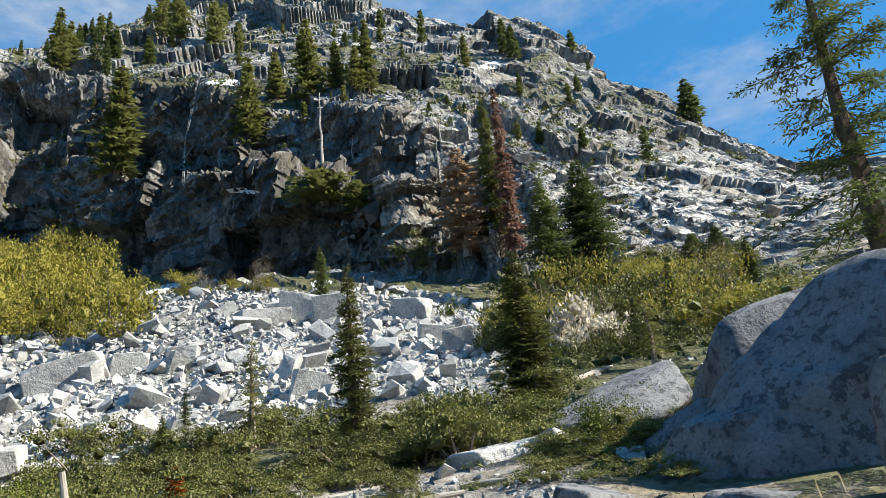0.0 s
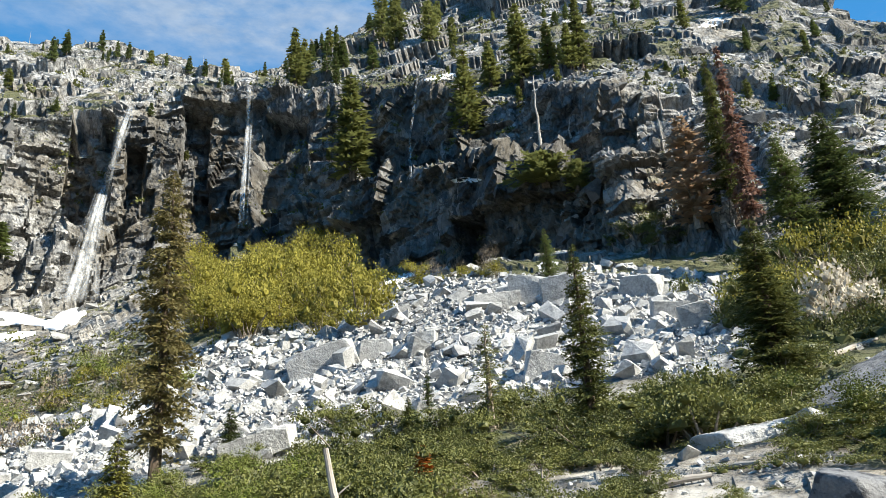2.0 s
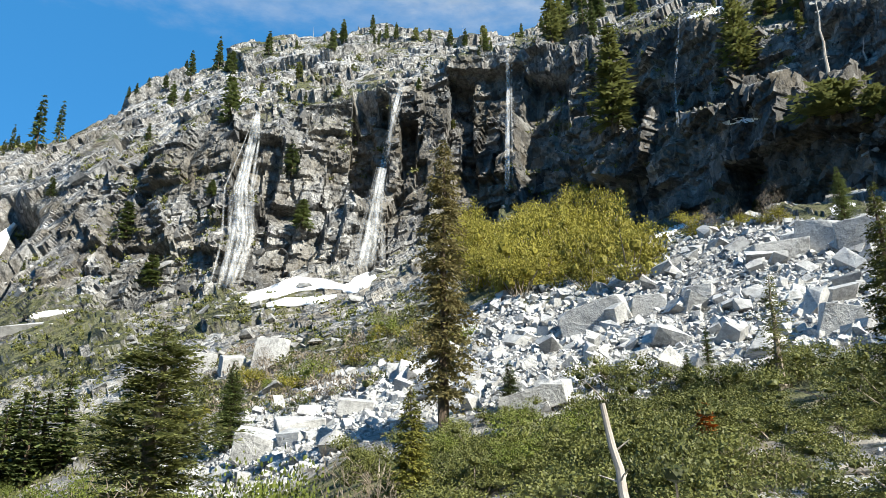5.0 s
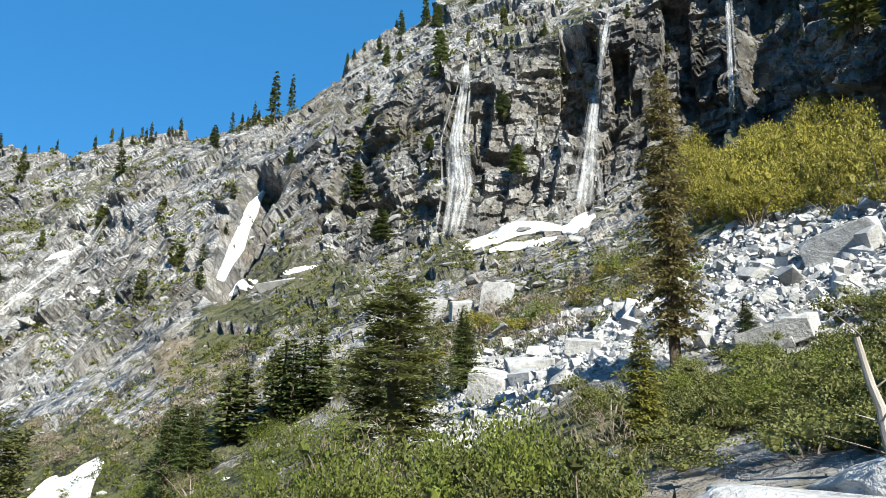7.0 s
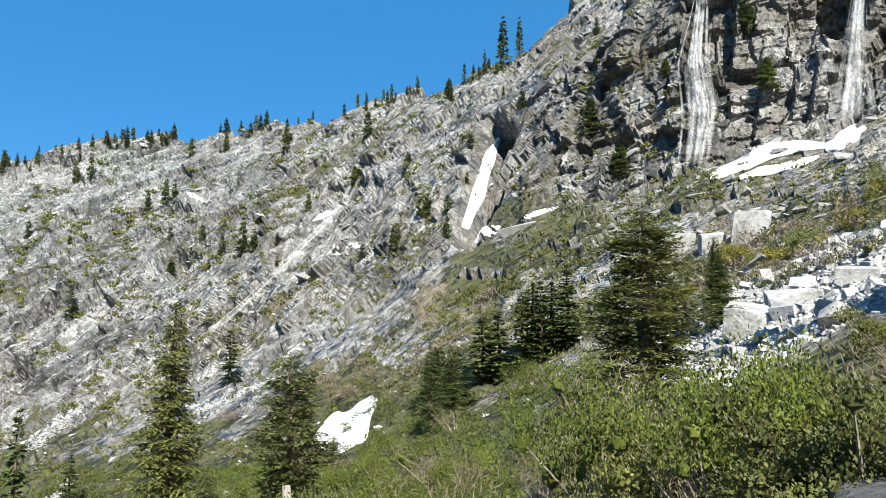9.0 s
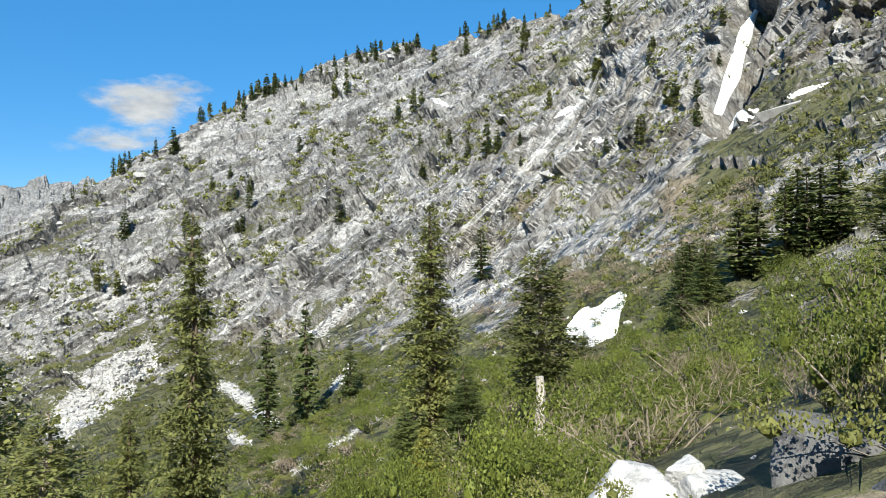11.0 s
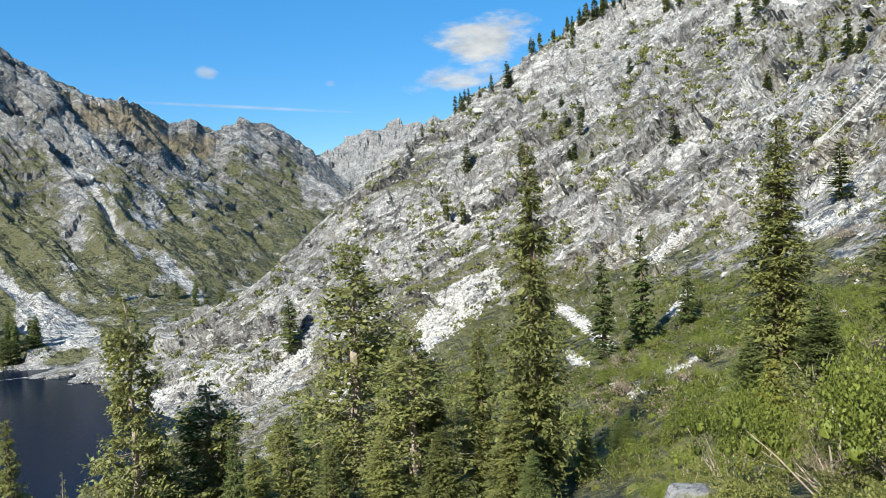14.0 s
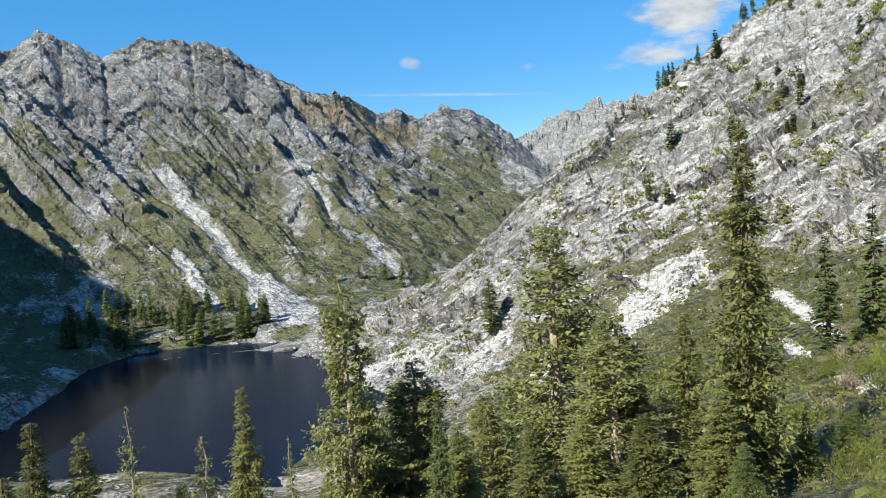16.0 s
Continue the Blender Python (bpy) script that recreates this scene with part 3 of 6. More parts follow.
        for a0, a1, e0, e1, deep in ((43.4, 46.6, 22.0, 29.5, 9), (41.2, 42.6, 22.8, 27.5, 6), (36.4, 38.6, 21.5, 30.5, 5), (28.6, 32.6, 20.5, 31.0, 5), (14.6, 17.4, 18.5, 22.8, 6), (22.0, 24.6, 25.8, 29.0, 5), (24.5, 28.2, 18.8, 22.5, 4)):
            edge = 0.12 + 0.1 * layered(p / 3.0, 3, 91)
            inside = np.minimum(np.minimum(az - a0, a1 - az), np.minimum(el - e0, e1 - el)) + 0.8 * (layered(p / 6.0, 3, 93) - 0.5)
            push -= deep * smooth(inside, 0, edge)
        for a0, e0, a1, e1, wide, deep in ((69.8, 17.4, 72.6, 10.2, 1.0, 24.0), (103.3, -0.2, 104.2, -1.6, 0.9, 9.0), (81.0, 14.0, 86.0, 7.5, 0.8, 6.0), (93.5, 7.6, 93.9, 7.0, 0.6, 9.0)):
            t = np.clip(((az - a0) * (a1 - a0) + (el - e0) * (e1 - e0)) / ((a1 - a0) ** 2 + (e1 - e0) ** 2), 0, 1)
            d = np.hypot(az - a0 - t * (a1 - a0), el - e0 - t * (e1 - e0))
            push -= deep * np.exp(-(d / wide) ** 4)
    field = push.reshape(n_rows, n_cols)
    # the bare slopes farther off are worn smoother than the cliffs
    worn = 0.1 * smooth(az.reshape(n_rows, n_cols), 62, 70) if not far else 0.2
    for _ in range(1):
        soft = field.copy()
        soft[1:-1] = 0.25 * field[:-2] + 0.5 * field[1:-1] + 0.25 * field[2:]
        soft[:, 1:-1] = 0.25 * soft[:, :-2] + 0.5 * soft[:, 1:-1] + 0.25 * soft[:, 2:]
        field = field * (1 - worn) + soft * worn
    push = field.reshape(-1)
    out = p + nrm.reshape(-1, 3) * push[:, None]
    lake = (p[:, 2] < -72) & (out[:, 2] > -76)
    out[lake, 2] = p[lake, 2]
    return out.reshape(P.shape), nrm, push.reshape(n_rows, n_cols)


def ang(az):
    return (az + 36) % 360 - 36


def blob(az, el, spots):
    """How far inside soft ellipses of (az, el, half az, half el) each direction lies, 0 to 1."""
    out = np.zeros_like(az)
    for a, e, ha, he in spots:
        d = ((az - a) / ha) ** 2 + ((el - e) / he) ** 2
        out = np.maximum(out, 1 - smooth(d, 0.5, 1.3))
    return out


def zones(P, nrm, seg, rr, far):
    p = P.reshape(-1, 3)
    az = ang(np.degrees(np.arctan2(-p[:, 0], p[:, 1])))
    r = rr.reshape(-1)
    el = np.degrees(np.arctan2(p[:, 2] - 1.7, r))
    s = seg.reshape(-1)
    flat = nrm.reshape(-1, 3)[:, 2]
    n = layered(p / 28.0, 5, 40, 0.6)
    n2 = layered(p / 7.0, 4, 60, 0.6)
    if far:
        n = layered(p / 120.0, 5, 40, 0.62)
        streak = layered(np.stack([az / 2.2, el / 9.0 + az / 9.0, az * 0], 1), 4, 77, 0.6)
        top = np.interp(az, FAR_AZ, FAR_EL)
        height = (el + 6) / (top + 6)
        veg = 0.82 - 0.8 * smooth(height, 0.45, 0.92) + (n - 0.5) * 1.5 + (streak - 0.5) * 1.8
        wet_shade = np.clip((layered(p / 60.0, 4, 90) - 0.5) * 3.0, 0, 0.5)
        soil = blob(az, el, [(139.5, 6.6, 3.4, 1.2), (136.0, 5.0, 3.0, 0.9)]) * 0.75 + 0.25 * (1 - smooth(az, 133, 140)) * smooth(n, 0.45, 0.6)
        scree = np.zeros_like(az)
        for a0, e0, a1, e1, w in ((151.8, 3.0, 145.5, -6.5, 0.55), (145.5, -6.2, 143.0, -8.5, 1.6), (151.5, -3.2, 149.2, -6.6, 0.5), (143.0, 4.0, 139.0, -3.0, 0.25), (137.5, -3.4, 135.2, -6.0, 0.5)):
            u = np.clip(((az - a0) * (a1 - a0) + (el - e0) * (e1 - e0)) / ((a1 - a0) ** 2 + (e1 - e0) ** 2), 0, 1)
            d = np.hypot(az - a0 - u * (a1 - a0), el - e0 - u * (e1 - e0)) + (n2 - 0.5) * 0.5
            scree = np.maximum(scree, 1 - smooth(d, w * 0.6, w))
        veg, wet_shade, soil = veg * (1 - scree), np.maximum(wet_shade, 0.6) * (1 - scree), soil * (1 - scree)
        veg = np.where(el < -6.8, np.maximum(veg, 0.75 * (1 - scree)), veg)
        veg = np.clip(veg, 0.16, 0.74) * (1 - scree)
        pale = 0.8 * scree
    else:
        veg = np.interp(s, [0, 1, 2, 3, 4, 5, 6, 7], [0.1, 0.35, 0.5, 0.45, 0.2, 0.3, 0.2, 0.3]) + (n - 0.5) * 1.7 + (flat - 0.6) * 0.5
        talus = smooth(az, -8, -3) * (1 - smooth(az, 54, 60)) * smooth(s, 1.95, 2.1) * (1 - smooth(s, 2.9, 3.05))
        scree = np.zeros_like(az)
        for a0, e0, a1, e1, w in SCREE_STRIPS:
            u = np.clip(((az - a0) * (a1 - a0) + (el - e0) * (e1 - e0)) / ((a1 - a0) ** 2 + (e1 - e0) ** 2), 0, 1)
            d = np.hypot(az - a0 - u * (a1 - a0), el - e0 - u * (e1 - e0)) + (n2 - 0.5) * 0.8 * w
            scree = np.maximum(scree, 1 - smooth(d, w * 0.75, w))
        talus = np.maximum(talus, scree)
        bare_near = (1 - smooth(s, 1.0, 1.6)) * smooth(az, -12, -4) * (1 - smooth(az, 34, 44))
        veg = veg * (1 - talus) * (1 - 0.8 * bare_near) + 0.5 * blob(az, el, [(31, 17, 7, 4), (95, -13, 12, 6), (75, -4, 12, 5), (-16, 13, 10, 3), (122, -6.5, 4, 1.2), (113, -5, 3, 1.5), (161, -9.5, 7, 3.5), (150, -9.3, 9, 0.7)])
        slant = layered(np.stack([(az * 0.8 + el) / 1.7, (el - az) / 9, az * 0], 1), 4, 47, 0.6)
        veg += (slant - 0.5) * 1.1 * smooth(s, 3.5, 4.2)
        veg -= 0.26 * smooth(az, 80, 94) * smooth(s, 3.9, 4.5)
        # green below the bare rock of the valley side, with white scree running down through it
        foot = np.interp(az, [88, 94, 100, 106, 112, 116, 119, 123, 127], [-5.0, -5.6, -6.4, -5.6, -4.4, -5.0, -6.4, -8.4, -9.8])
        veg += 0.6 * smooth(foot - el, -0.4, 0.8) * smooth(az, 86, 92) * (1 - smooth(az, 126, 131)) * (1 - talus)
        veg += 0.55 * blob(az, el, [(116.8, -6.1, 2.6, 0.55), (114.3, -6.3, 3.2, 0.6), (117.2, -3.9, 1.3, 0.4), (111.0, -4.2, 2.2, 0.8), (71.5, 7.0, 3.0, 2.2), (66.0, 11.5, 4.0, 2.0)]) * (1 - talus)
        veg -= 0.6 * blob(az, el, [(77.0, 2.6, 3.0, 3.2), (84.0, 3.0, 4.5, 2.6), (89.0, -1.6, 3.5, 1.8), (73.5, 11.5, 3.0, 3.0)])
        veg -= 0.5 * blob(az, el, [(-17, 21.5, 10, 3.6), (-24, 18.5, 6, 2.2)])
        # wetness and lichen, plus the shade of cliffs and hill painted as dark rock
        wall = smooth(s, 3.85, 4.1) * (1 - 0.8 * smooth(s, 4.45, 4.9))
        wet_shade = 0.85 * wall * (1 - smooth(az, 58, 70)) * smooth(az, -6, 6) * np.interp(az, [0, 8, 36, 42, 46, 56, 66], [0.35, 0.7, 0.95, 0.6, 0.15, 0.15, 0.2])
        wet_shade = np.maximum(wet_shade, blob(az, el, [(33.5, 26, 4.5, 6), (41.2, 24, 2.4, 6), (54.8, 20, 1.4, 6)]))
        wet_shade = np.maximum(wet_shade, 0.5 * smooth(slant, 0.44, 0.58) * smooth(s, 3.6, 4.4) * np.interp(az, [-20, -6, 2, 36, 45, 62, 70, 140], [0.05, 0.15, 1, 1, 0.4, 0.4, 0.8, 0.5]))
        wet_shade = np.maximum(wet_shade, (0.12 + 0.1 * (1 - smooth(az, 22, 30))) * smooth(n, 0.38, 0.56) * smooth(s, 4.4, 5.0) * (1 - smooth(az, 62, 78)))
        # hollows of the recess and gully painted dark in place of their shade
        wet_shade = np.maximum(wet_shade, blob(az, el, [(103.5, -0.6, 2.6, 2.4), (80.5, 6.8, 3.0, 1.5), (70.0, 12, 3, 3)]) * 0.75)
        wet_shade = np.maximum(wet_shade, 0.3 * smooth(n2, 0.55, 0.7) * smooth(s, 4, 5))
        wet_shade = np.maximum(wet_shade, 0.8 * smooth(az, 2, 6) * (1 - smooth(az, 26, 30)) * smooth(s, 3.9, 4.05) * (1 - smooth(s, 4.4, 4.6)))
        # deep shadow of the cliff and under overhangs, painted as dark patches
        wet_shade = np.maximum(wet_shade, 0.8 * blob(az, el, [(67.3, 14.5, 2.8, 5.0), (63.5, 18.5, 2.6, 6.0), (60.0, 22.0, 2.4, 4.0), (74.5, 9.5, 2.0, 1.2), (77.5, 8.2, 3.6, 1.0), (99.3, 2.2, 2.4, 1.2), (100.6, -1.0, 1.6, 2.2), (90.2, 9.6, 0.8, 0.7), (86.0, 1.2, 2.2, 1.0), (109.0, 4.5, 4.0, 1.2), (105.0, 7.5, 3.0, 1.0)]) * smooth(n2, 0.34, 0.5))
        wet_shade *= 1 - 0.85 * blob(az, el, [(-17, 21.5, 10, 3.6), (-24, 18.5, 6, 2.2)])
        wet_shade *= 1 - 0.7 * smooth(s, 4.6, 5.1) * smooth(az, 26, 32) * (1 - smooth(az, 60, 66))
        wet_shade *= 1 - scree
        soil = np.clip(np.interp(s, [0, 1, 2, 3, 4, 5, 7], [0.5, 0.8, 0.5, 0.35, 0.15, 0.12, 0.1]) + (n2 - 0.5) * 1.2, 0, 1) * (1 - talus)
        soil = np.maximum(soil, 0.7 * blob(az, el, [(73, 4.5, 4, 2.5), (76.5, 1.0, 3.0, 3.0), (86.5, 4.5, 1.2, 1.2)]))
        soil *= 1 - 0.7 * blob(az, el, [(77.5, 1.6, 2.6, 2.6), (84.0, 2.0, 4.0, 2.2), (89.0, -1.6, 3.5, 1.8)])
        soil *= 1 - 0.75 * bare_near
        # ground between the talus blocks painted darker, as shade in the gaps
        wet_shade = np.maximum(wet_shade, 0.7 * talus * (1 - smooth(az, 70, 80)))
        soil *= 1 - smooth(az, 84, 96) * smooth(s, 4, 4.5) * 0.8
        top = np.interp(az, CREST_AZ, CREST_EL)
        pale = np.maximum(scree, blob(az, el, [(-17, 21.5, 10, 3.2), (-24, 18.5, 6, 2.2), (-10.5, 24.0, 3.0, 1.5)]))
        pale = np.maximum(pale, 0.75 * smooth(s, 4.7, 5.1) * smooth(az, 26, 32) * (1 - smooth(az, 60, 66)) * smooth(n2, 0.38, 0.5))
        pale = np.maximum(pale, 0.6 * smooth(el, top - 4.0, top - 1.5) * smooth(az, 66, 72) * (1 - smooth(az, 100, 108)) * smooth(n2, 0.36, 0.5))
        pale = np.maximum(pale, blob(az, el, [(76.0, 12.5, 2.2, 2.6), (81.0, 13.5, 3.0, 1.6), (78.5, 1.0, 3.0, 2.2), (84.5, 5.5, 3.4, 1.4), (89.0, 0.5, 2.4, 1.2)]) * smooth(n2, 0.34, 0.5) * 0.8)
    return np.stack([np.clip(veg, 0, 1), np.clip(wet_shade, 0, 1), np.clip(soil, 0, 1), np.clip(r / 2000, 0, 1), np.clip(pale, 0, 1)], 1)


def build_land():
    az_near = np.concatenate([np.arange(168, 324, 4) - 360, np.arange(-36, -4, 0.18), np.arange(-4, 64.1, 0.135)])
    az_side = np.concatenate([np.arange(63.9, 140, 0.115), np.arange(140, 169, 0.25)])
    az_far = np.concatenate([[104, 107], np.arange(110, 170, 0.16), [172, 175, 179, 184, 190, 198, 206]])
    V, F, Z, count = [], [], [], 0
    for az, knots, counts, far in ((az_near, near_knots, (12, 30, 50, 40, 170, 120, 4), False), (az_side, near_knots, (10, 24, 44, 40, 110, 90, 4), False), (az_far, far_knots, (14, 70, 120, 3), True)):
        P, seg, rr = sheet(az, knots, counts)
        Q, nrm, push = roughen(P, seg, rr, far)
        Z.append(zones(P, nrm, seg, rr, far))
        rows, cols = seg.shape
        idx = np.arange(rows * cols).reshape(rows, cols) + count
        F.append(np.stack([idx[:-1, :-1], idx[1:, :-1], idx[1:, 1:], idx[:-1, 1:]], -1).reshape(-1, 4))
        V.append(Q.reshape(-1, 3))
        count += rows * cols
    V, F, Z = np.concatenate(V), np.concatenate(F), np.concatenate(Z)
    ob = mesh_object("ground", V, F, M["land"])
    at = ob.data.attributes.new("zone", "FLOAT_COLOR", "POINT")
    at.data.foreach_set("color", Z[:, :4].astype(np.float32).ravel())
    ob.data.attributes.new("pale", "FLOAT", "POINT").data.foreach_set("value", Z[:, 4].astype(np.float32))
    tagged(ob, "granite mountainside with cliffs, ledges, scrub and talus round a lake basin", "mountain", kind="structure")
    return ob, V, F, Z


ground, LAND_V, LAND_F, LAND_Z = build_land()
from mathutils.bvhtree import BVHTree
TREE = BVHTree.FromPolygons(LAND_V.tolist(), LAND_F.tolist())


def drop(x, y):
    """The ground under a place, or None."""
    hit = TREE.ray_cast(Vector((x, y, 900)), Vector((0, 0, -1)))
    return hit[0]


def sight(az, el):
    """Where the ground lies along a heading from the standing place, and its normal."""
    hit = TREE.ray_cast(EYE + heading(az, el) * 2.0, heading(az, el))
    return (hit[0], hit[1]) if hit[0] is not None else (None, None)


def polar(az, r):
    a = radians(az)
    return drop(-math.sin(a) * r, math.cos(a) * r)


# ---- lake ----
def build_lake():
    az = np.radians(np.linspace(126, 190, 40))
    inner, outer = np.full(40, 180.0), np.full(40, 470.0)
    v = np.concatenate([np.stack([-np.sin(az) * r, np.cos(az) * r, np.full(40, -75.0)], 1) for r in (inner, outer)])
    f = np.array([(i, i + 40, i + 41, i + 1) for i in range(39)])
    return tagged(mesh_object("water", v, f, M["water"]), "deep blue mountain lake below granite slopes", "lake", kind="structure")


lake = build_lake()


def build_distance():
    """Bare grey peaks beyond the pass."""
    az = np.arange(110, 132, 0.1)
    el = np.interp(az, [110, 114, 117.7, 120.1, 123.2, 125.9, 129, 132], [4, 5.4, 6.0, 6.0, 5.0, 3.9, 2, 1])
    s = np.linspace(0, 1, 50)[:, None]
    r = 3000 + 900 * s + 0 * az[None, :]
    z = -200 + (rise(3900, el)[None, :] + 200) * s ** 0.9
    a = np.radians(az)[None, :]
    P = np.stack([-np.sin(a) * r, np.cos(a) * r, z], -1)
    q = P.reshape(-1, 3)
    q[:, 2] += (jointed(q / 120.0, 5) * 26 + jointed(q / 45.0, 9) * 14 + jointed(q / 300.0, 19) * 20)
    rows, cols = r.shape
    idx = np.arange(rows * cols).reshape(rows, cols)
    f = np.stack([idx[:-1, :-1], idx[1:, :-1], idx[1:, 1:], idx[:-1, 1:]], -1).reshape(-1, 4)
    ob = mesh_object("backdrop", q, f, M["land"])
    at = ob.data.attributes.new("zone", "FLOAT_COLOR", "POINT")
    at.data.foreach_set("color", np.tile(np.array([0.05, 0.0, 0.0, 1.0], dtype=np.float32), len(q)))
    return tagged(ob, "pale grey bare granite peaks beyond the pass", "mountain", kind="structure")


build_distance()


# ---- trees ----
def tube(points, radii, sides=6):
    """A closed tapering tube along points."""
    v, f = [], []
    for i, (p, r) in enumerate(zip(points, radii)):
        for k in range(sides):
            a = 2 * math.pi * k / sides
            v.append((p[0] + r * math.cos(a), p[1] + r * math.sin(a), p[2]))
        if i:
            o = (i - 1) * sides
            f += [(o + k, o + (k + 1) % sides, o + sides + (k + 1) % sides, o + sides + k) for k in range(sides)]
    f.append(tuple(range(len(v) - sides, len(v))))
    return v, f


def branch_set(rng, h, rad, start, whorls, per, slope, droop, shape, gap):
    """Branches of a conifer: root, heading, length, rise and sag of each."""
    out = []
    for w in range(whorls):
        u = start + (1 - start) * (w + rng.random() * 0.8) / whorls
        lean = rng.random() * 6.28
        for k in range(per):
            if rng.random() < gap:
                continue
            t = lean + 6.283 * k / per + rng.normal(0, 0.35)
            v = (u - start) / (1 - start)
            size = rad * shape(v) * rng.uniform(0.6, 1.08)
            out.append((u * h + rng.normal(0, 0.018) * h, t, max(size, rad * 0.05), slope(v) + rng.normal(0, 0.24), droop * rng.uniform(0.6, 1.4)))
    return out


def crown_mesh(name, branches, spray, steps, wide, rng, mat, tip_only=0.0, hang=0.25, stick=0.012, loft=0.22, twigs=1):
    """Needle sprays on both sides of every branch, and the thin branches themselves."""
    V, F, SV, SF = [], [], [], []
    n = 0
    tip = spray * (0.35 if twigs > 1 else 1.0)
    for z0, t, size, up, droop in branches:
        c, s = math.cos(t), math.sin(t)
        count = max(3, int(steps * (0.35 + 0.65 * size / max(b[2] for b in branches[:1] + branches[-1:] + [branches[len(branches) // 3]]))))
        prev = None
        for i in range(count):
            f = tip_only + (1 - tip_only) * (i + rng.random() * 0.6) / count
            x = size * f
            z = z0 + x * up - droop * size * f * f
            px, py = c * x, s * x
            for side in (-1, 1):
                a = t + side * rng.uniform(0.5, 1.15)
                ln = spray * rng.uniform(0.6, 1.2) * (1.15 - 0.55 * f) * min(1.0, 0.4 + 0.55 * size)
                d = (math.cos(a) * ln, math.sin(a) * ln, ln * rng.uniform(-hang - loft, loft - hang * 0.5))
                w = wide * ln
                q = (-math.sin(a) * w, math.cos(a) * w, rng.normal(0, 0.9) * w)
                for m in range(twigs if twigs > 1 else 0):
                    # tufts along the twig, each turned its own way
                    g = (m + rng.random()) / twigs
                    bx, by, bz = px + d[0] * g, py + d[1] * g, z + d[2] * g
                    b, tl = a + rng.normal(0, 0.8), 1.15 * ln / twigs ** 0.6
                    e = (math.cos(b) * tl, math.sin(b) * tl, d[2] / ln * tl + rng.normal(0, 0.3) * tl)
                    h = (-math.sin(b) * w, math.cos(b) * w, rng.normal(0, 0.9) * w)
                    V += [(bx, by, bz), (bx + e[0] * 0.5 + h[0], by + e[1] * 0.5 + h[1], bz + e[2] * 0.5 + h[2]),
                          (bx + e[0], by + e[1], bz + e[2]), (bx + e[0] * 0.5 - h[0], by + e[1] * 0.5 - h[1], bz + e[2] * 0.5 - h[2])]
                    F.append((n, n + 1, n + 2, n + 3))
                    n += 4
                if twigs > 1:
                    continue
                V += [(px, py, z), (px + d[0] * 0.5 + q[0], py + d[1] * 0.5 + q[1], z + d[2] * 0.5 + q[2]),
                      (px + d[0], py + d[1], z + d[2]), (px + d[0] * 0.5 - q[0], py + d[1] * 0.5 - q[1], z + d[2] * 0.5 - q[2])]
                F.append((n, n + 1, n + 2, n + 3))
                n += 4
        V += [(c * size * 0.8, s * size * 0.8, z), (c * size * 0.95 - s * tip * 0.2, s * size * 0.95 + c * tip * 0.2, z), (c * (size + tip * 0.7), s * (size + tip * 0.7), z - tip * 0.1), (c * size * 0.95 + s * tip * 0.2, s * size * 0.95 - c * tip * 0.2, z)]
        F.append((n, n + 1, n + 2, n + 3))
        n += 4
        m = len(SV)
        r = stick * (0.5 + size)
        for f in (0.0, 0.5, 0.95):
            x = size * f
            z = z0 + x * up - droop * size * f * f
            k = r * (1 - 0.8 * f)
            SV += [(c * x - s * k, s * x + c * k, z), (c * x + s * k, s * x - c * k, z), (c * x, s * x, z - 1.6 * k)]
        for o in (m, m + 3):
            SF += [(o, o + 1, o + 4, o + 3), (o + 1, o + 2, o + 5, o + 4), (o + 2, o, o + 3, o + 5)]
    me = bpy.data.meshes.new(name)
    me.from_pydata(V, [], F)
    me.materials.append(mat)
    st = bpy.data.meshes.new("branchwork")
    st.from_pydata(SV, [], SF)
    return me, st


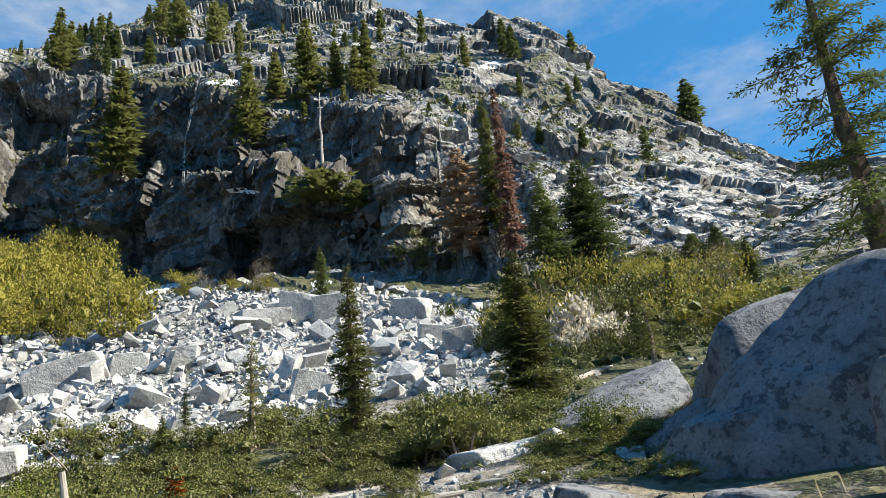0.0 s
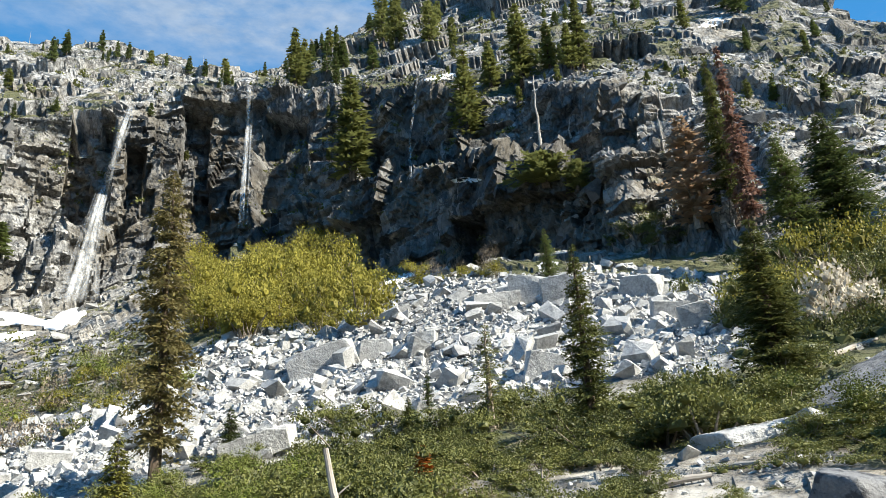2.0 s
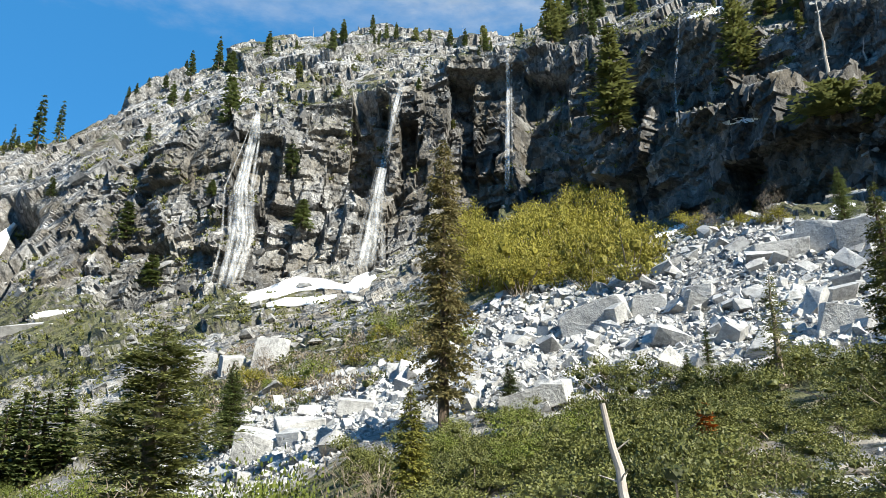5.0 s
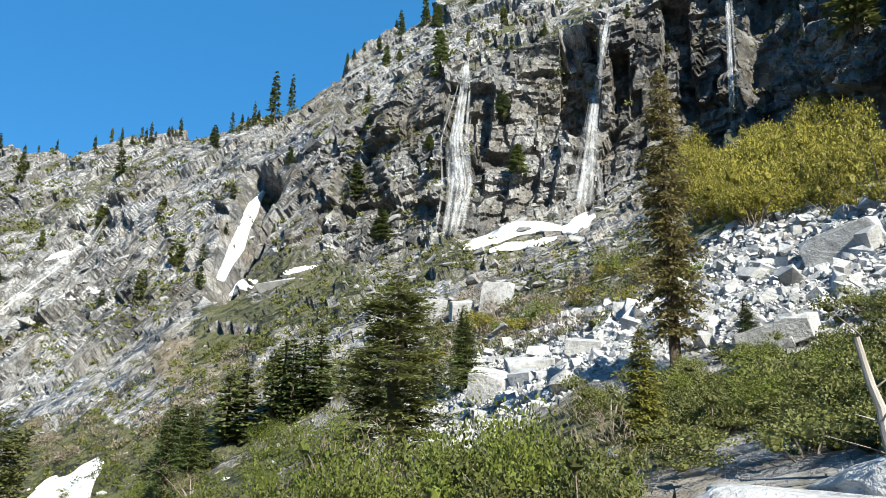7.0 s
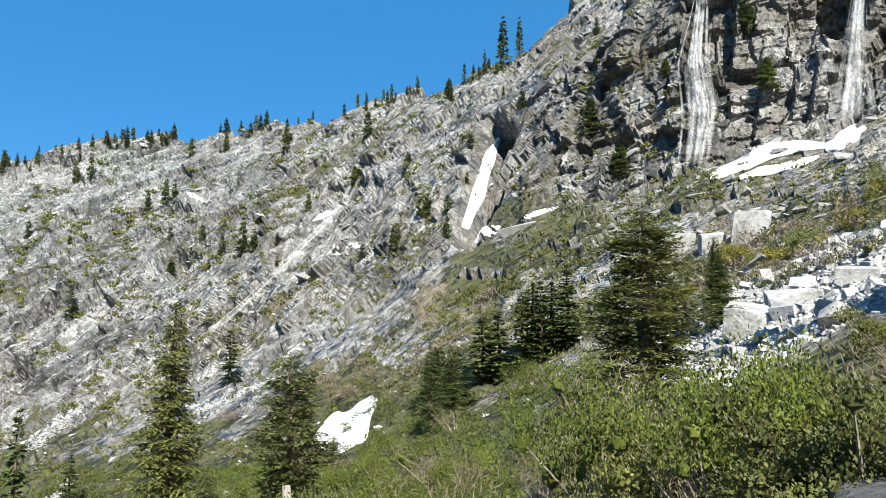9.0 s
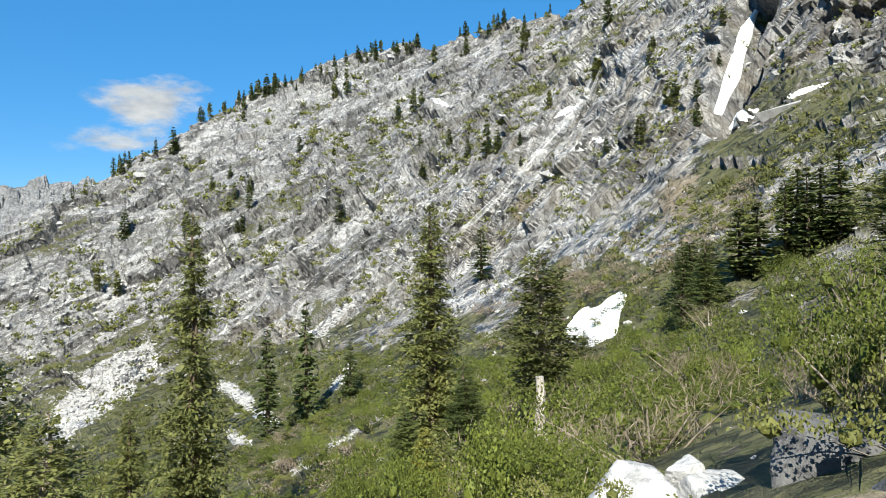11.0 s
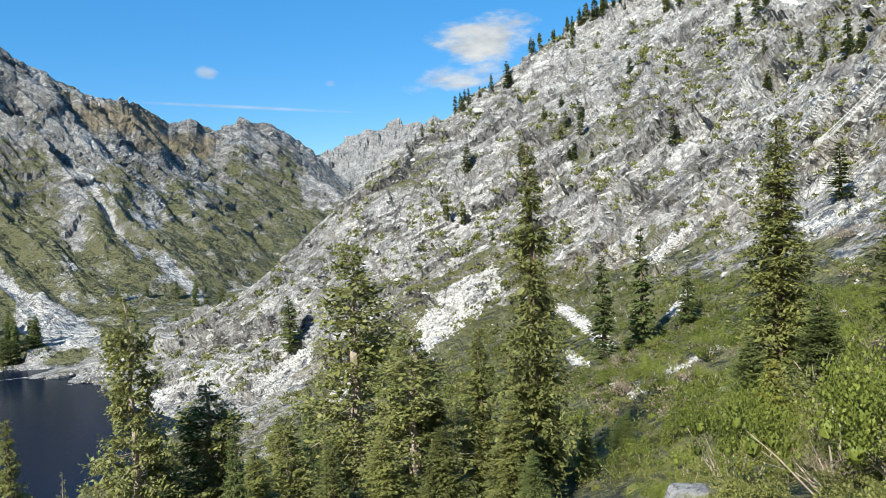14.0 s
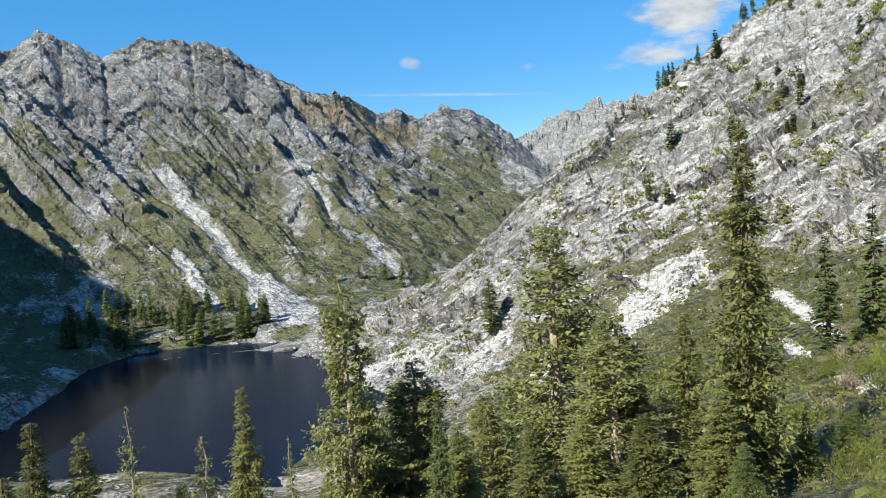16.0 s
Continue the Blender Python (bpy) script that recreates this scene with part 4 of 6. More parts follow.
def conifer(kind, seed):
    """The meshes of one tree twenty metres tall and about three metres in crown radius."""
    rng = np.random.default_rng(seed)
    cone = lambda v: (1 - v) ** 0.85 * (0.55 + 0.45 * min(1, v * 8)) + 0.02
    spire = lambda v: (1 - v) ** 0.95 * (0.85 + 0.35 * math.sin(v * 31 + seed) * math.sin(v * 13 + 2 * seed)) * (0.6 + 0.4 * min(1, v * 5)) + 0.03
    round_ = lambda v: min(1, 1.35 * (1 - v)) ** 0.7 * (0.6 + 0.4 * min(1, v * 3)) * (0.85 + 0.25 * math.sin(v * 17 + seed)) + 0.02
    k = {
        "fir": dict(start=0.03, whorls=34, per=9, slope=lambda v: -0.12 + 0.5 * v, droop=0.12, shape=cone, gap=0.08, spray=0.42, steps=13, wide=0.15, hang=0.25),
        "tall": dict(start=0.10, whorls=54, per=6, slope=lambda v: -0.25 + 0.5 * v, droop=0.15, shape=spire, gap=0.12, spray=0.5, steps=12, wide=0.12, hang=0.4),
        "pine": dict(start=0.17, whorls=44, per=6, slope=lambda v: -0.05 + 0.5 * v, droop=0.05, shape=round_, gap=0.16, spray=0.52, steps=12, wide=0.13, hang=0.05),
        "gold": dict(start=0.02, whorls=26, per=8, slope=lambda v: 0.1 + 0.3 * v, droop=0.55, shape=cone, gap=0.06, spray=0.7, steps=10, wide=0.14, hang=0.8),
        "red": dict(start=0.05, whorls=36, per=8, slope=lambda v: -0.3 + 0.3 * v, droop=0.2, shape=spire, gap=0.15, spray=0.8, steps=6, wide=0.2, hang=0.4),
        "brown": dict(start=0.05, whorls=22, per=8, slope=lambda v: 0.05 + 0.4 * v, droop=0.1, shape=round_, gap=0.12, spray=0.8, steps=8, wide=0.24, hang=0.2),
        "orange": dict(start=0.03, whorls=16, per=7, slope=lambda v: 0.0 + 0.4 * v, droop=0.1, shape=cone, gap=0.1, spray=1.5, steps=5, wide=0.3, hang=0.1),
        "small": dict(start=0.05, whorls=15, per=5, slope=lambda v: -0.2 + 0.5 * v, droop=0.12, shape=lambda v: (1 - v) ** 0.95 * 0.9 + 0.03, gap=0.15, spray=1.5, steps=3, wide=0.26, hang=0.3),
        "tuft": dict(start=0.10, whorls=9, per=5, slope=lambda v: -0.05 + 0.4 * v, droop=0.1, shape=round_, gap=0.2, spray=2.2, steps=2, wide=0.36, hang=0.1),
        "far_fir": dict(start=0.03, whorls=20, per=7, slope=lambda v: -0.12 + 0.5 * v, droop=0.12, shape=cone, gap=0.05, spray=1.0, steps=5, wide=0.2, hang=0.25),
        "far_tall": dict(start=0.08, whorls=26, per=6, slope=lambda v: -0.25 + 0.5 * v, droop=0.15, shape=spire, gap=0.12, spray=1.1, steps=5, wide=0.2, hang=0.35),
        "far_pine": dict(start=0.15, whorls=20, per=6, slope=lambda v: -0.05 + 0.5 * v, droop=0.05, shape=round_, gap=0.15, spray=0.95, steps=6, wide=0.2, hang=0.05),
        "oldpine": dict(start=0.12, whorls=40, per=6, slope=lambda v: -0.25 + 0.4 * v, droop=0.25, shape=round_, gap=0.55, spray=0.5, steps=20, wide=0.05, hang=0.55),
        "worn": dict(start=0.12, whorls=50, per=6, slope=lambda v: -0.3 + 0.5 * v, droop=0.15, shape=lambda v: spire(v) + 0.18 * min(1, 6 * (1 - v)), gap=0.16, spray=0.46, steps=14, wide=0.15, hang=0.4),
        "thin": dict(start=0.22, whorls=34, per=5, slope=lambda v: -0.15 + 0.4 * v, droop=0.15, shape=round_, gap=0.4, spray=0.38, steps=8, wide=0.2, hang=0.2),
    }[kind]
    b = branch_set(rng, 20, 3.0, k["start"], k["whorls"], k["per"], k["slope"], k["droop"], k["shape"], k["gap"])
    mat = M[{"small": "fir", "tuft": "pine", "thin": "pine", "oldpine": "fir", "far_fir": "fir", "far_tall": "tall", "far_pine": "pine"}.get(kind, kind)]
    crown, sticks = crown_mesh("crown", b, k["spray"], k["steps"], k["wide"], rng, mat, {"pine": 0.25, "oldpine": 0.25}.get(kind, 0.05), k["hang"], loft={"pine": 0.8, "thin": 0.7, "brown": 0.6, "tuft": 0.6, "tall": 0.5, "fir": 0.4, "far_tall": 0.5, "far_pine": 0.7, "small": 0.4, "oldpine": 0.4}.get(kind, 0.25), twigs={"oldpine": 6, "tall": 3, "pine": 3, "fir": 2, "thin": 2, "gold": 3, "worn": 2}.get(kind, 1))
    bark = M["pale_bark"] if kind in ("pine", "thin", "brown", "gold", "tuft") else M["bark"]
    sticks.materials.append(bark)
    pts = [(rng.normal(0, 0.06) * i * 0.3, rng.normal(0, 0.06) * i * 0.3, 20 * i / 8 - (0.4 if i == 0 else 0)) for i in range(9)]
    v, f = tube(pts, [0.36 * (1 - i / 8.3) + 0.02 for i in range(9)], 6 if kind not in ("small", "tuft") else 4)
    trunk = bpy.data.meshes.new("trunk")
    trunk.from_pydata(v, [], f)
    trunk.materials.append(bark)
    return [("trunk", trunk), ("crown", crown)] + ([("branchwork", sticks)] if kind in ("pine", "thin", "brown", "oldpine") else [])


def snag(seed):
    rng = np.random.default_rng(seed)
    pts = [(rng.normal(0, 0.1) * i * 0.4, rng.normal(0, 0.1) * i * 0.4, 20 * i / 7 - (0.4 if i == 0 else 0)) for i in range(8)]
    v, f = tube(pts, [0.42 * (1 - i / 8.0) + 0.03 for i in range(8)], 7)
    trunk = bpy.data.meshes.new("trunk")
    trunk.from_pydata(v, [], f)
    trunk.materials.append(M["dead"])
    b = branch_set(rng, 20, 1.6, 0.25, 20, 3, lambda q: -0.1 + 0.5 * q, 0.1, lambda q: 1.1 - q, 0.45)
    _, sticks = crown_mesh("x", b, 0.01, 1, 0.1, rng, M["dead"], stick=0.03)
    sticks.materials.append(M["dead"])
    return [("trunk", trunk), ("branchwork", sticks)]


TREE_MESHES = {}
LOOKS = {
    "fir": ("fir_tree", "dense dark green fir with a narrow cone on a rocky slope"), "tall": ("fir_tree", "tall old fir with a ragged narrow crown"),
    "pine": ("pine_tree", "open-crowned pine with pale bark and olive needles"), "gold": ("cedar_tree", "young cedar with drooping yellow-green sprays among scrub"),
    "red": ("dead_fir", "dead fir with rusty red needles"), "brown": ("dying_pine", "dying pine with brown needles among rocks"),
    "orange": ("dead_sapling", "small dead conifer with orange needles in scrub"), "snag": ("snag", "bare silver dead trunk with broken branches"),
    "small": ("conifer", "small dark conifer far up the rocky slope"), "tuft": ("pine_tree", "small pine far up on bare granite"),
    "oldpine": ("pine_tree", "large old pine with drooping needled branches beside boulders"),
    "far_fir": ("fir_tree", "dense dark green fir with a narrow cone below the cliffs"), "far_tall": ("fir_tree", "tall old fir with a ragged crown on a cliff ledge"),
    "far_pine": ("pine_tree", "open-crowned pine standing on a cliff ledge"),
    "worn": ("fir_tree", "tall ragged old fir with rusty dying twigs"),
    "thin": ("pine_tree", "thin half-bare pine with sparse foliage"),
}


def plant(kind, at, height, width, seed, group="", lean=(0, 0)):
    """A tree of a kind with its foot at a place, so tall and so wide."""
    key = (kind, seed % (4 if kind in ("small", "tuft") else 3))
    if key not in TREE_MESHES:
        TREE_MESHES[key] = snag(key[1] + 5) if kind == "snag" else conifer(kind, 11 * key[1] + len(kind))
    name, label = LOOKS[kind]
    root = tagged(new(name), label, "tree", group)
    wide = width / {"snag": 3.0, "tall": 2.7, "worn": 3.2, "far_tall": 3.2, "far_pine": 3.6, "small": 3.9, "thin": 4.0, "red": 3.4, "pine": 3.3, "brown": 4.0, "fir": 4.0, "far_fir": 4.0}.get(kind, 5.2)
    root.matrix_basis = Matrix.LocRotScale(Vector(at), Euler((radians(lean[0]), radians(lean[1]), seed * 2.4)), Vector((wide, wide, height / 20)))
    for part_name, me in TREE_MESHES[key]:
        ob = new(part_name, me)
        ob.parent = root
        if part_name == "branchwork":
            ob["kind"] = "stuff"
    return root


def stand(kind, rows, group=""):
    """Trees seen from foot to top: heading, elevation of foot and top, width in degrees."""
    for i, (az, low, top, wide) in enumerate(rows):
        at, _ = sight(az, low)
        if at is None:
            continue
        r = math.hypot(at.x, at.y)
        h = 1.7 + r * math.tan(radians(top)) - at.z
        plant("far_" + kind if r > 85 and kind in ("fir", "tall", "pine") else kind, at - Vector((0, 0, 0.1)), h, radians(wide) * r / math.cos(radians(low)), i + int(az), group)


def rooted(kind, rows, group=""):
    """Trees whose feet are hidden: heading, distance, elevation of the top, width in degrees."""
    for i, (az, r, top, wide) in enumerate(rows):
        at = polar(az, r)
        h = 1.7 + r * math.tan(radians(top)) - at.z
        plant(kind, at - Vector((0, 0, 0.1)), h, radians(wide) * r, i + int(az), group)


stand("fir", [
    (-8.3, 15.1, 24.7, 4.6), (-11.5, 16.1, 25.3, 5.4), (-18.9, 15.8, 18.5, 2.9), (-20.7, 15.7, 18.7, 2.5), (27.1, 19.9, 22.4, 0.9),
    (25.1, 18.3, 22.0, 1.3), (9.8, 17.5, 21.3, 1.6), (15.3, 18.7, 20.0, 0.9), (21.3, 7.2, 9.8, 1.5), (19.8, 8.3, 11.5, 1.2),
    (34.1, 6.1, 9.6, 2.0), (54.3, 2.9, 9.3, 3.0), (54.5, 3.1, 8.7, 2.0), (71.2, -0.7, 4.1, 2.5), (70.0, -0.7, 4.5, 2.5),
    (67.5, 0.9, 6.6, 2.5), (66.1, 1.5, 6.6, 2.5), (64.9, 1.7, 7.9, 2.5), (74.5, -2.5, 1.7, 3.1), (73.2, -2.8, 1.6, 2.9)], "firs on the slope")
stand("fir", [
    (75.1, -4.7, 2.1, 2.5), (73.6, -3.5, 1.7, 2.5), (89.6, -0.9, 2.9, 1.6), (102.7, -11.0, -2.2, 2.0), (105.5, -12.2, -4.2, 2.1),
    (99.5, -9.4, -5.4, 1.5), (107.1, -20.4, -16.2, 2.1), (104.0, -18.4, -15.4, 1.5), (128.9, -10.4, -6.3, 1.6), (82.5, -6.9, -5.2, 1.2),
    (82.1, -6.9, -4.7, 1.2), (68.3, 0.1, 5.9, 2.0), (66.9, 0.5, 6.7, 2.0), (104.5, -18.5, -16.0, 2.0), (-13.9, 10.5, 15.2, 1.8), (-16.8, 12.5, 17.0, 1.8), (-22.5, 14.5, 17.6, 1.6), (-7.0, 14.5, 18.0, 2.2), (-9.8, 14.6, 19.0, 2.4)], "firs on the slope")
stand("tall", [(7.8, 5.4, 19.9, 2.9)], "old firs")
stand("tall", [
    (-5.3, 7.1, 19.7, 4.0), (25.0, 25.9, 33.4, 2.6), (15.1, 28.4, 34.8, 1.9), (10.1, 31.9, 37.5, 1.9), (12.8, 32.1, 35.3, 1.2),
    (7.6, 32.8, 36.1, 1.1), (5.9, 32.4, 35.7, 1.1), (4.9, 32.3, 37.4, 1.3), (-4.6, 19.4, 31.0, 2.1), (29.7, 32.7, 36.6, 1.2), (28.9, 32.8, 35.9, 1.0)], "old firs")
stand("pine", [
    (59.3, -3.1, 11.5, 7.0), (85.2, -12.2, 1.1, 4.8), (9.1, 24.2, 26.8, 3.9), (6.6, 23.7, 26.1, 1.9),
    (17.8, 35.1, 38.6, 1.4), (22.0, 35.5, 39.3, 1.4), (20.8, 35.5, 39.0, 1.4)], "pines")
stand("snag", [(9.2, 27.0, 32.6, 0.9), (6.7, 26.1, 29.1, 0.8), (-0.4, 25.1, 28.4, 0.6), (-0.8, 27.7, 30.5, 0.6)], "snags")
stand("thin", [(15.2, 6.8, 14.9, 3.4), (-14.6, 9.5, 14.5, 3.0)], "pines")
stand("worn", [(39.0, 4.3, 26.1, 3.9)])
stand("red", [(-5.7, 19.3, 31.9, 1.8)])
stand("brown", [(-1.9, 19.7, 27.6, 4.0)])
stand("orange", [(20.4, 3.3, 6.6, 1.8)])
stand("gold", [(41.4, -1.0, 8.2, 4.4), (60.7, -10.6, -3.9, 3.6), (61.4, -9.4, -3.2, 2.5)], "young cedars")
stand("small", [
    (-13.0, 33.1, 34.6, 0.7), (-16.0, 30.8, 32.6, 0.7), (-16.9, 30.2, 33.0, 1.0), (-17.9, 29.7, 32.0, 1.2), (-21.1, 26.2, 29.2, 1.6), (-7.3, 33.8, 36.4, 1.0),
    (-8.0, 33.4, 35.8, 1.0), (69.4, 22.4, 25.9, 0.9), (68.1, 23.0, 25.8, 0.6), (70.9, 21.8, 23.6, 0.4), (72.5, 21.1, 22.7, 0.4), (74.6, 20.7, 21.9, 0.4),
    (76.2, 20.4, 21.8, 0.4), (59.6, 29.0, 30.8, 0.6), (57.6, 29.8, 32.1, 0.6), (53.7, 31.3, 33.0, 0.6), (48.5, 32.2, 33.7, 0.6)], "conifers on the skyline")
stand("small", [
    (56.4, 26.1, 29.9, 1.4), (51.2, 22.8, 25.4, 1.4), (50.1, 19.1, 21.3, 1.4), (57.1, 20.8, 22.1, 0.8), (62.8, 17.1, 19.9, 1.4), (60.7, 14.3, 16.4, 1.4),
    (-17.2, 24.3, 26.9, 0.9), (27.0, 33.7, 36.0, 0.7), (23.0, 33.9, 35.8, 0.9), (94.6, 11.6, 13.6, 0.6), (99.6, 12.8, 15.0, 0.5), (94.0, 11.0, 13.5, 0.5),
    (89.1, 8.2, 11.1, 0.8), (75.4, 11.3, 13.1, 0.9)], "conifers on the ledges")
rooted("tall", [(112.6, 48, -15.0, 3.5), (118.0, 50, -16.5, 3.6), (122.5, 52, -17.0, 4.0), (126.5, 50, -17.5, 3.4), (132.0, 52, -17.0, 4.0), (142.0, 60, -19.5, 3.0), (152.5, 62, -18.5, 3.4), (163.5, 58, -16.0, 3.4)], "tall firs below the slab")
rooted("tall", [(110.6, 52, 4.1, 4.4), (93.4, 56, 4.8, 4.2), (114.9, 60, -9.4, 3.4), (147.9, 75, -12.7, 3.0), (161.7, 60, -12.8, 3.8), (158.8, 60, -14.3, 3.8)], "tall firs below the slab")
rooted("pine", [(124.2, 66, -2.3, 6.4), (120.0, 58, -9.2, 6.4), (135.1, 62, -12.2, 6.0), (129.7, 60, -15.0, 4.4), (138.8, 60, -16.0, 4.6)], "pines below the slab")
rooted("oldpine", [(-31.0, 25, 36.0, 15.0)])
rooted("pine", [(140.1, 58, -5.5, 4.4)], "pines below the slab")
rooted("thin", [(155.7, 64, -13.2, 2.6), (144.8, 66, -16.8, 1.8)], "pines below the slab")
rooted("thin", [(150.9, 66, -15.7, 3.4)], "pines below the slab")
rooted("fir", [(111.1, 42, -18.3, 2.6), (95.5, 50, -10.2, 4.2), (90.9, 52, -7.0, 4.4)], "tall firs below the slab")
rooted("gold", [(94.0, 27, -11.6, 5.4)], "young cedars")


def grove():
    """The pines and firs that crowd the slope between the slab and the lake."""
    rng = np.random.default_rng(9)
    for i in range(26):
        az, r = rng.uniform(109, 143), rng.uniform(48, 105)
        at = polar(az, r)
        if at is None or at.z < -73:
            continue
        top = np.interp(az, [109, 120, 130, 143], [-13.5, -11.5, -13.0, -17.0]) - rng.uniform(0, 4.0)
        h = 1.7 + r * math.tan(radians(top)) - at.z
        if h > 3:
            kind = ("pine", "tall", "fir", "pine", "thin")[i % 5]
            plant(kind, at, h, h * rng.uniform(0.22, 0.36), i + 3, "pines below the slab")


grove()


# ---- loose rock ----
def rock_shape(seed, facets=14, soft=9.0, detail=4, cuts=()):
    """A rounded many-faced rock of about unit radius: vertices and triangles."""
    rng = np.random.default_rng(seed)
    bm = bmesh.new()
    bmesh.ops.create_icosphere(bm, subdivisions=detail, radius=1)
    d = np.array([v.co[:] for v in bm.verts])
    f = np.array([[v.index for v in q.verts] for q in bm.faces])
    bm.free()
    n = np.concatenate([rng.normal(size=(facets, 3)), np.concatenate([np.eye(3), -np.eye(3)]) + rng.normal(0, 0.18, (6, 3))])
    n /= np.linalg.norm(n, axis=1, keepdims=True)
    h = np.concatenate([rng.uniform(0.72, 1.1, facets), rng.uniform(0.72, 0.9, 6)])
    for az, el, far_ in cuts:
        n, h = np.concatenate([n, [heading(az, el)[:]]]), np.append(h, far_)
    cut = h[None, :] / np.maximum(d @ n.T, 0.05)
    r = -np.log(np.exp(-soft * np.minimum(cut, 3)).sum(1)) / soft
    r = np.clip(r, 0.25, 1.3)
    p = d * r[:, None]
    p *= (1 + 0.05 * (layered(p * 2.5 + seed, 4, seed) - 0.5))[:, None]
    return p, f


def rock(name, at, size, turn, seed, label, mat="boulder", facets=14, soft=18.0, detail=5, category="boulder", parent=None, group="", cuts=()):
    p, f = rock_shape(seed, facets, soft, detail, cuts)
    p = p * np.array(size)
    grain = jointed(p / (max(size) * 0.35), seed + 3) * 0.02 * max(size) + (layered(p / 0.5, 4, seed) - 0.5) * 0.05 * min(1, max(size))
    p = p + p / np.maximum(np.linalg.norm(p, axis=1, keepdims=True), 1e-6) * grain[:, None]
    ob = mesh_object(name, p, f, M[mat], parent, shade=True)
    ob.matrix_basis = pose(at[0], at[1], at[2], *turn)
    return ob if parent is not None else tagged(ob, label, category, group)


def spot(az, r, el):
    """A point at a distance along a heading."""
    a = radians(az)
    return Vector((-math.sin(a) * r, math.cos(a) * r, 1.7 + r * math.tan(radians(el))))


# the group of big boulders beside the standing place
rock("boulder", spot(-27.3, 12.6, 3.4), (2.95, 2.4, 2.6), (0, 0, 0), 3, "huge grey lichen-speckled granite boulder with a shaded face", facets=5, soft=22, cuts=((125, 34, 0.66), (160, 8, 0.7), (60, 10, 0.8), (66, 46, 0.7)))
rock("boulder", spot(-28.0, 16.5, 7.0), (4.6, 3.0, 1.9), (4, -12, 15), 7, "long grey granite boulder behind a bigger one", facets=10, soft=24)
rock("boulder", spot(-17.2, 11.6, 1.2), (0.55, 0.8, 1.15), (5, 10, 30), 12, "upright pale granite rock leaning on a boulder", facets=9)
rock("boulder", spot(-16.2, 14.0, 3.6), (0.7, 0.9, 0.75), (0, 10, 50), 15, "rounded pale granite rock in scrub", facets=10)
rock("boulder", spot(-11.6, 17.0, 6.0), (1.9, 1.5, 0.85), (6, -22, 12), 19, "pale granite rock with a sunlit sloping top", facets=8, soft=30)
rock("boulder", spot(-8.0, 9.5, -1.2), (0.75, 0.7, 0.62), (0, 6, 75), 23, "speckled grey granite rock among low scrub", facets=8, soft=30)
rock("boulder", spot(-31.0, 9.2, -1.5), (0.75, 0.8, 1.3), (0, 8, 10), 27, "rough granite rock with a dark crack", facets=10)
rock("boulder", spot(-21.0, 10.4, -2.6), (1.2, 0.8, 0.6), (5, 4, 40), 29, "flat granite rock at a boulder's foot", facets=9)
rock("boulder", spot(-3.0, 15.0, 4.6), (1.1, 0.8, 0.35), (4, -8, 20), 33, "low pale granite slab beside scrub", mat="block", facets=9)

# pale slabs and stones along the foot of the view, and the dark slab under the eye
rock("granite_slab", spot(1.5, 11.5, -0.6), (2.4, 1.4, 0.4), (3, -5, 12), 41, "pale bare granite slab with small stones", mat="block", facets=12, category="slab")
rock("granite_slab", spot(9.0, 12.5, -0.8), (2.6, 1.2, 0.32), (3, -2, 8), 43, "pale bare granite slab beside low scrub", mat="block", facets=12, category="slab")
rock("granite_slab", spot(21.5, 8.6, -3.2), (1.4, 1.0, 0.34), (2, 2, 25), 45, "pale sunlit granite slab in front of scrub", mat="block", facets=10, category="slab")
rock("granite_slab", spot(30.0, 7.4, -6.2), (1.5, 1.0, 0.4), (3, 4, 30), 47, "pale sunlit granite slab in front of scrub", mat="block", facets=10, category="slab")
rock("granite_slab", spot(38.0, 6.6, -9.2), (1.5, 1.1, 0.42), (4, -6, 40), 49, "grey weathered granite slab by the standing place", mat="slab", facets=10, category="slab")
rock("granite_slab", spot(48.0, 7.2, -12.0), (2.3, 1.2, 0.5), (5, -10, 47), 51, "dark lichened granite slab by the standing place", mat="slab", facets=10, category="slab")
rock("boulder", spot(64.5, 9.5, -13.4), (1.0, 0.8, 0.55), (5, 14, 60), 53, "broken grey granite block in the scrub", mat="slab", facets=9)
rock("boulder", spot(78.2, 10.0, -16.2), (0.62, 0.55, 0.42), (0, 6, 80), 55, "pale granite block with green lichen", mat="block", facets=9, soft=40)
rock("boulder", spot(75.0, 10.3, -14.4), (0.22, 0.24, 0.17), (10, 6, 20), 57, "small pale granite block on a bigger one", mat="block", facets=7, soft=20)
rock("boulder", spot(73.0, 10.2, -16.4), (0.55, 0.5, 0.4), (0, 0, 100), 59, "pale split granite block in scrub", mat="block", facets=9, soft=40)
rock("boulder", spot(99.6, 20.0, -22.4), (0.75, 0.7, 0.8), (0, 6, 80), 61, "lone grey granite boulder in low scrub", facets=9)

# ---- talus: the heap of pale blocks under the cliffs ----
LOW_AZ = [-6, 2, 9, 14, 19, 26, 38, 44, 50, 54, 59, 63, 67]
LOW_EL = [12, 9.8, 10.2, 9.0, 8.0, 6.4, 5.6, 4.6, 0.9, -1.2, -2.6, -5.8, -7.4]
TOP_AZ = [-6, -4.5, 1, 5.5, 10, 16.6, 20.6, 24, 28, 33.5, 37.4, 42, 48.5, 52.6, 56, 60, 64, 67]
TOP_EL = [13, 15.3, 17, 17.9, 17.5, 18.8, 18.2, 16.6, 14.7, 14.3, 13.1, 9.1, 8.2, 6, 3.5, 0.5, -3.5, -6.5]


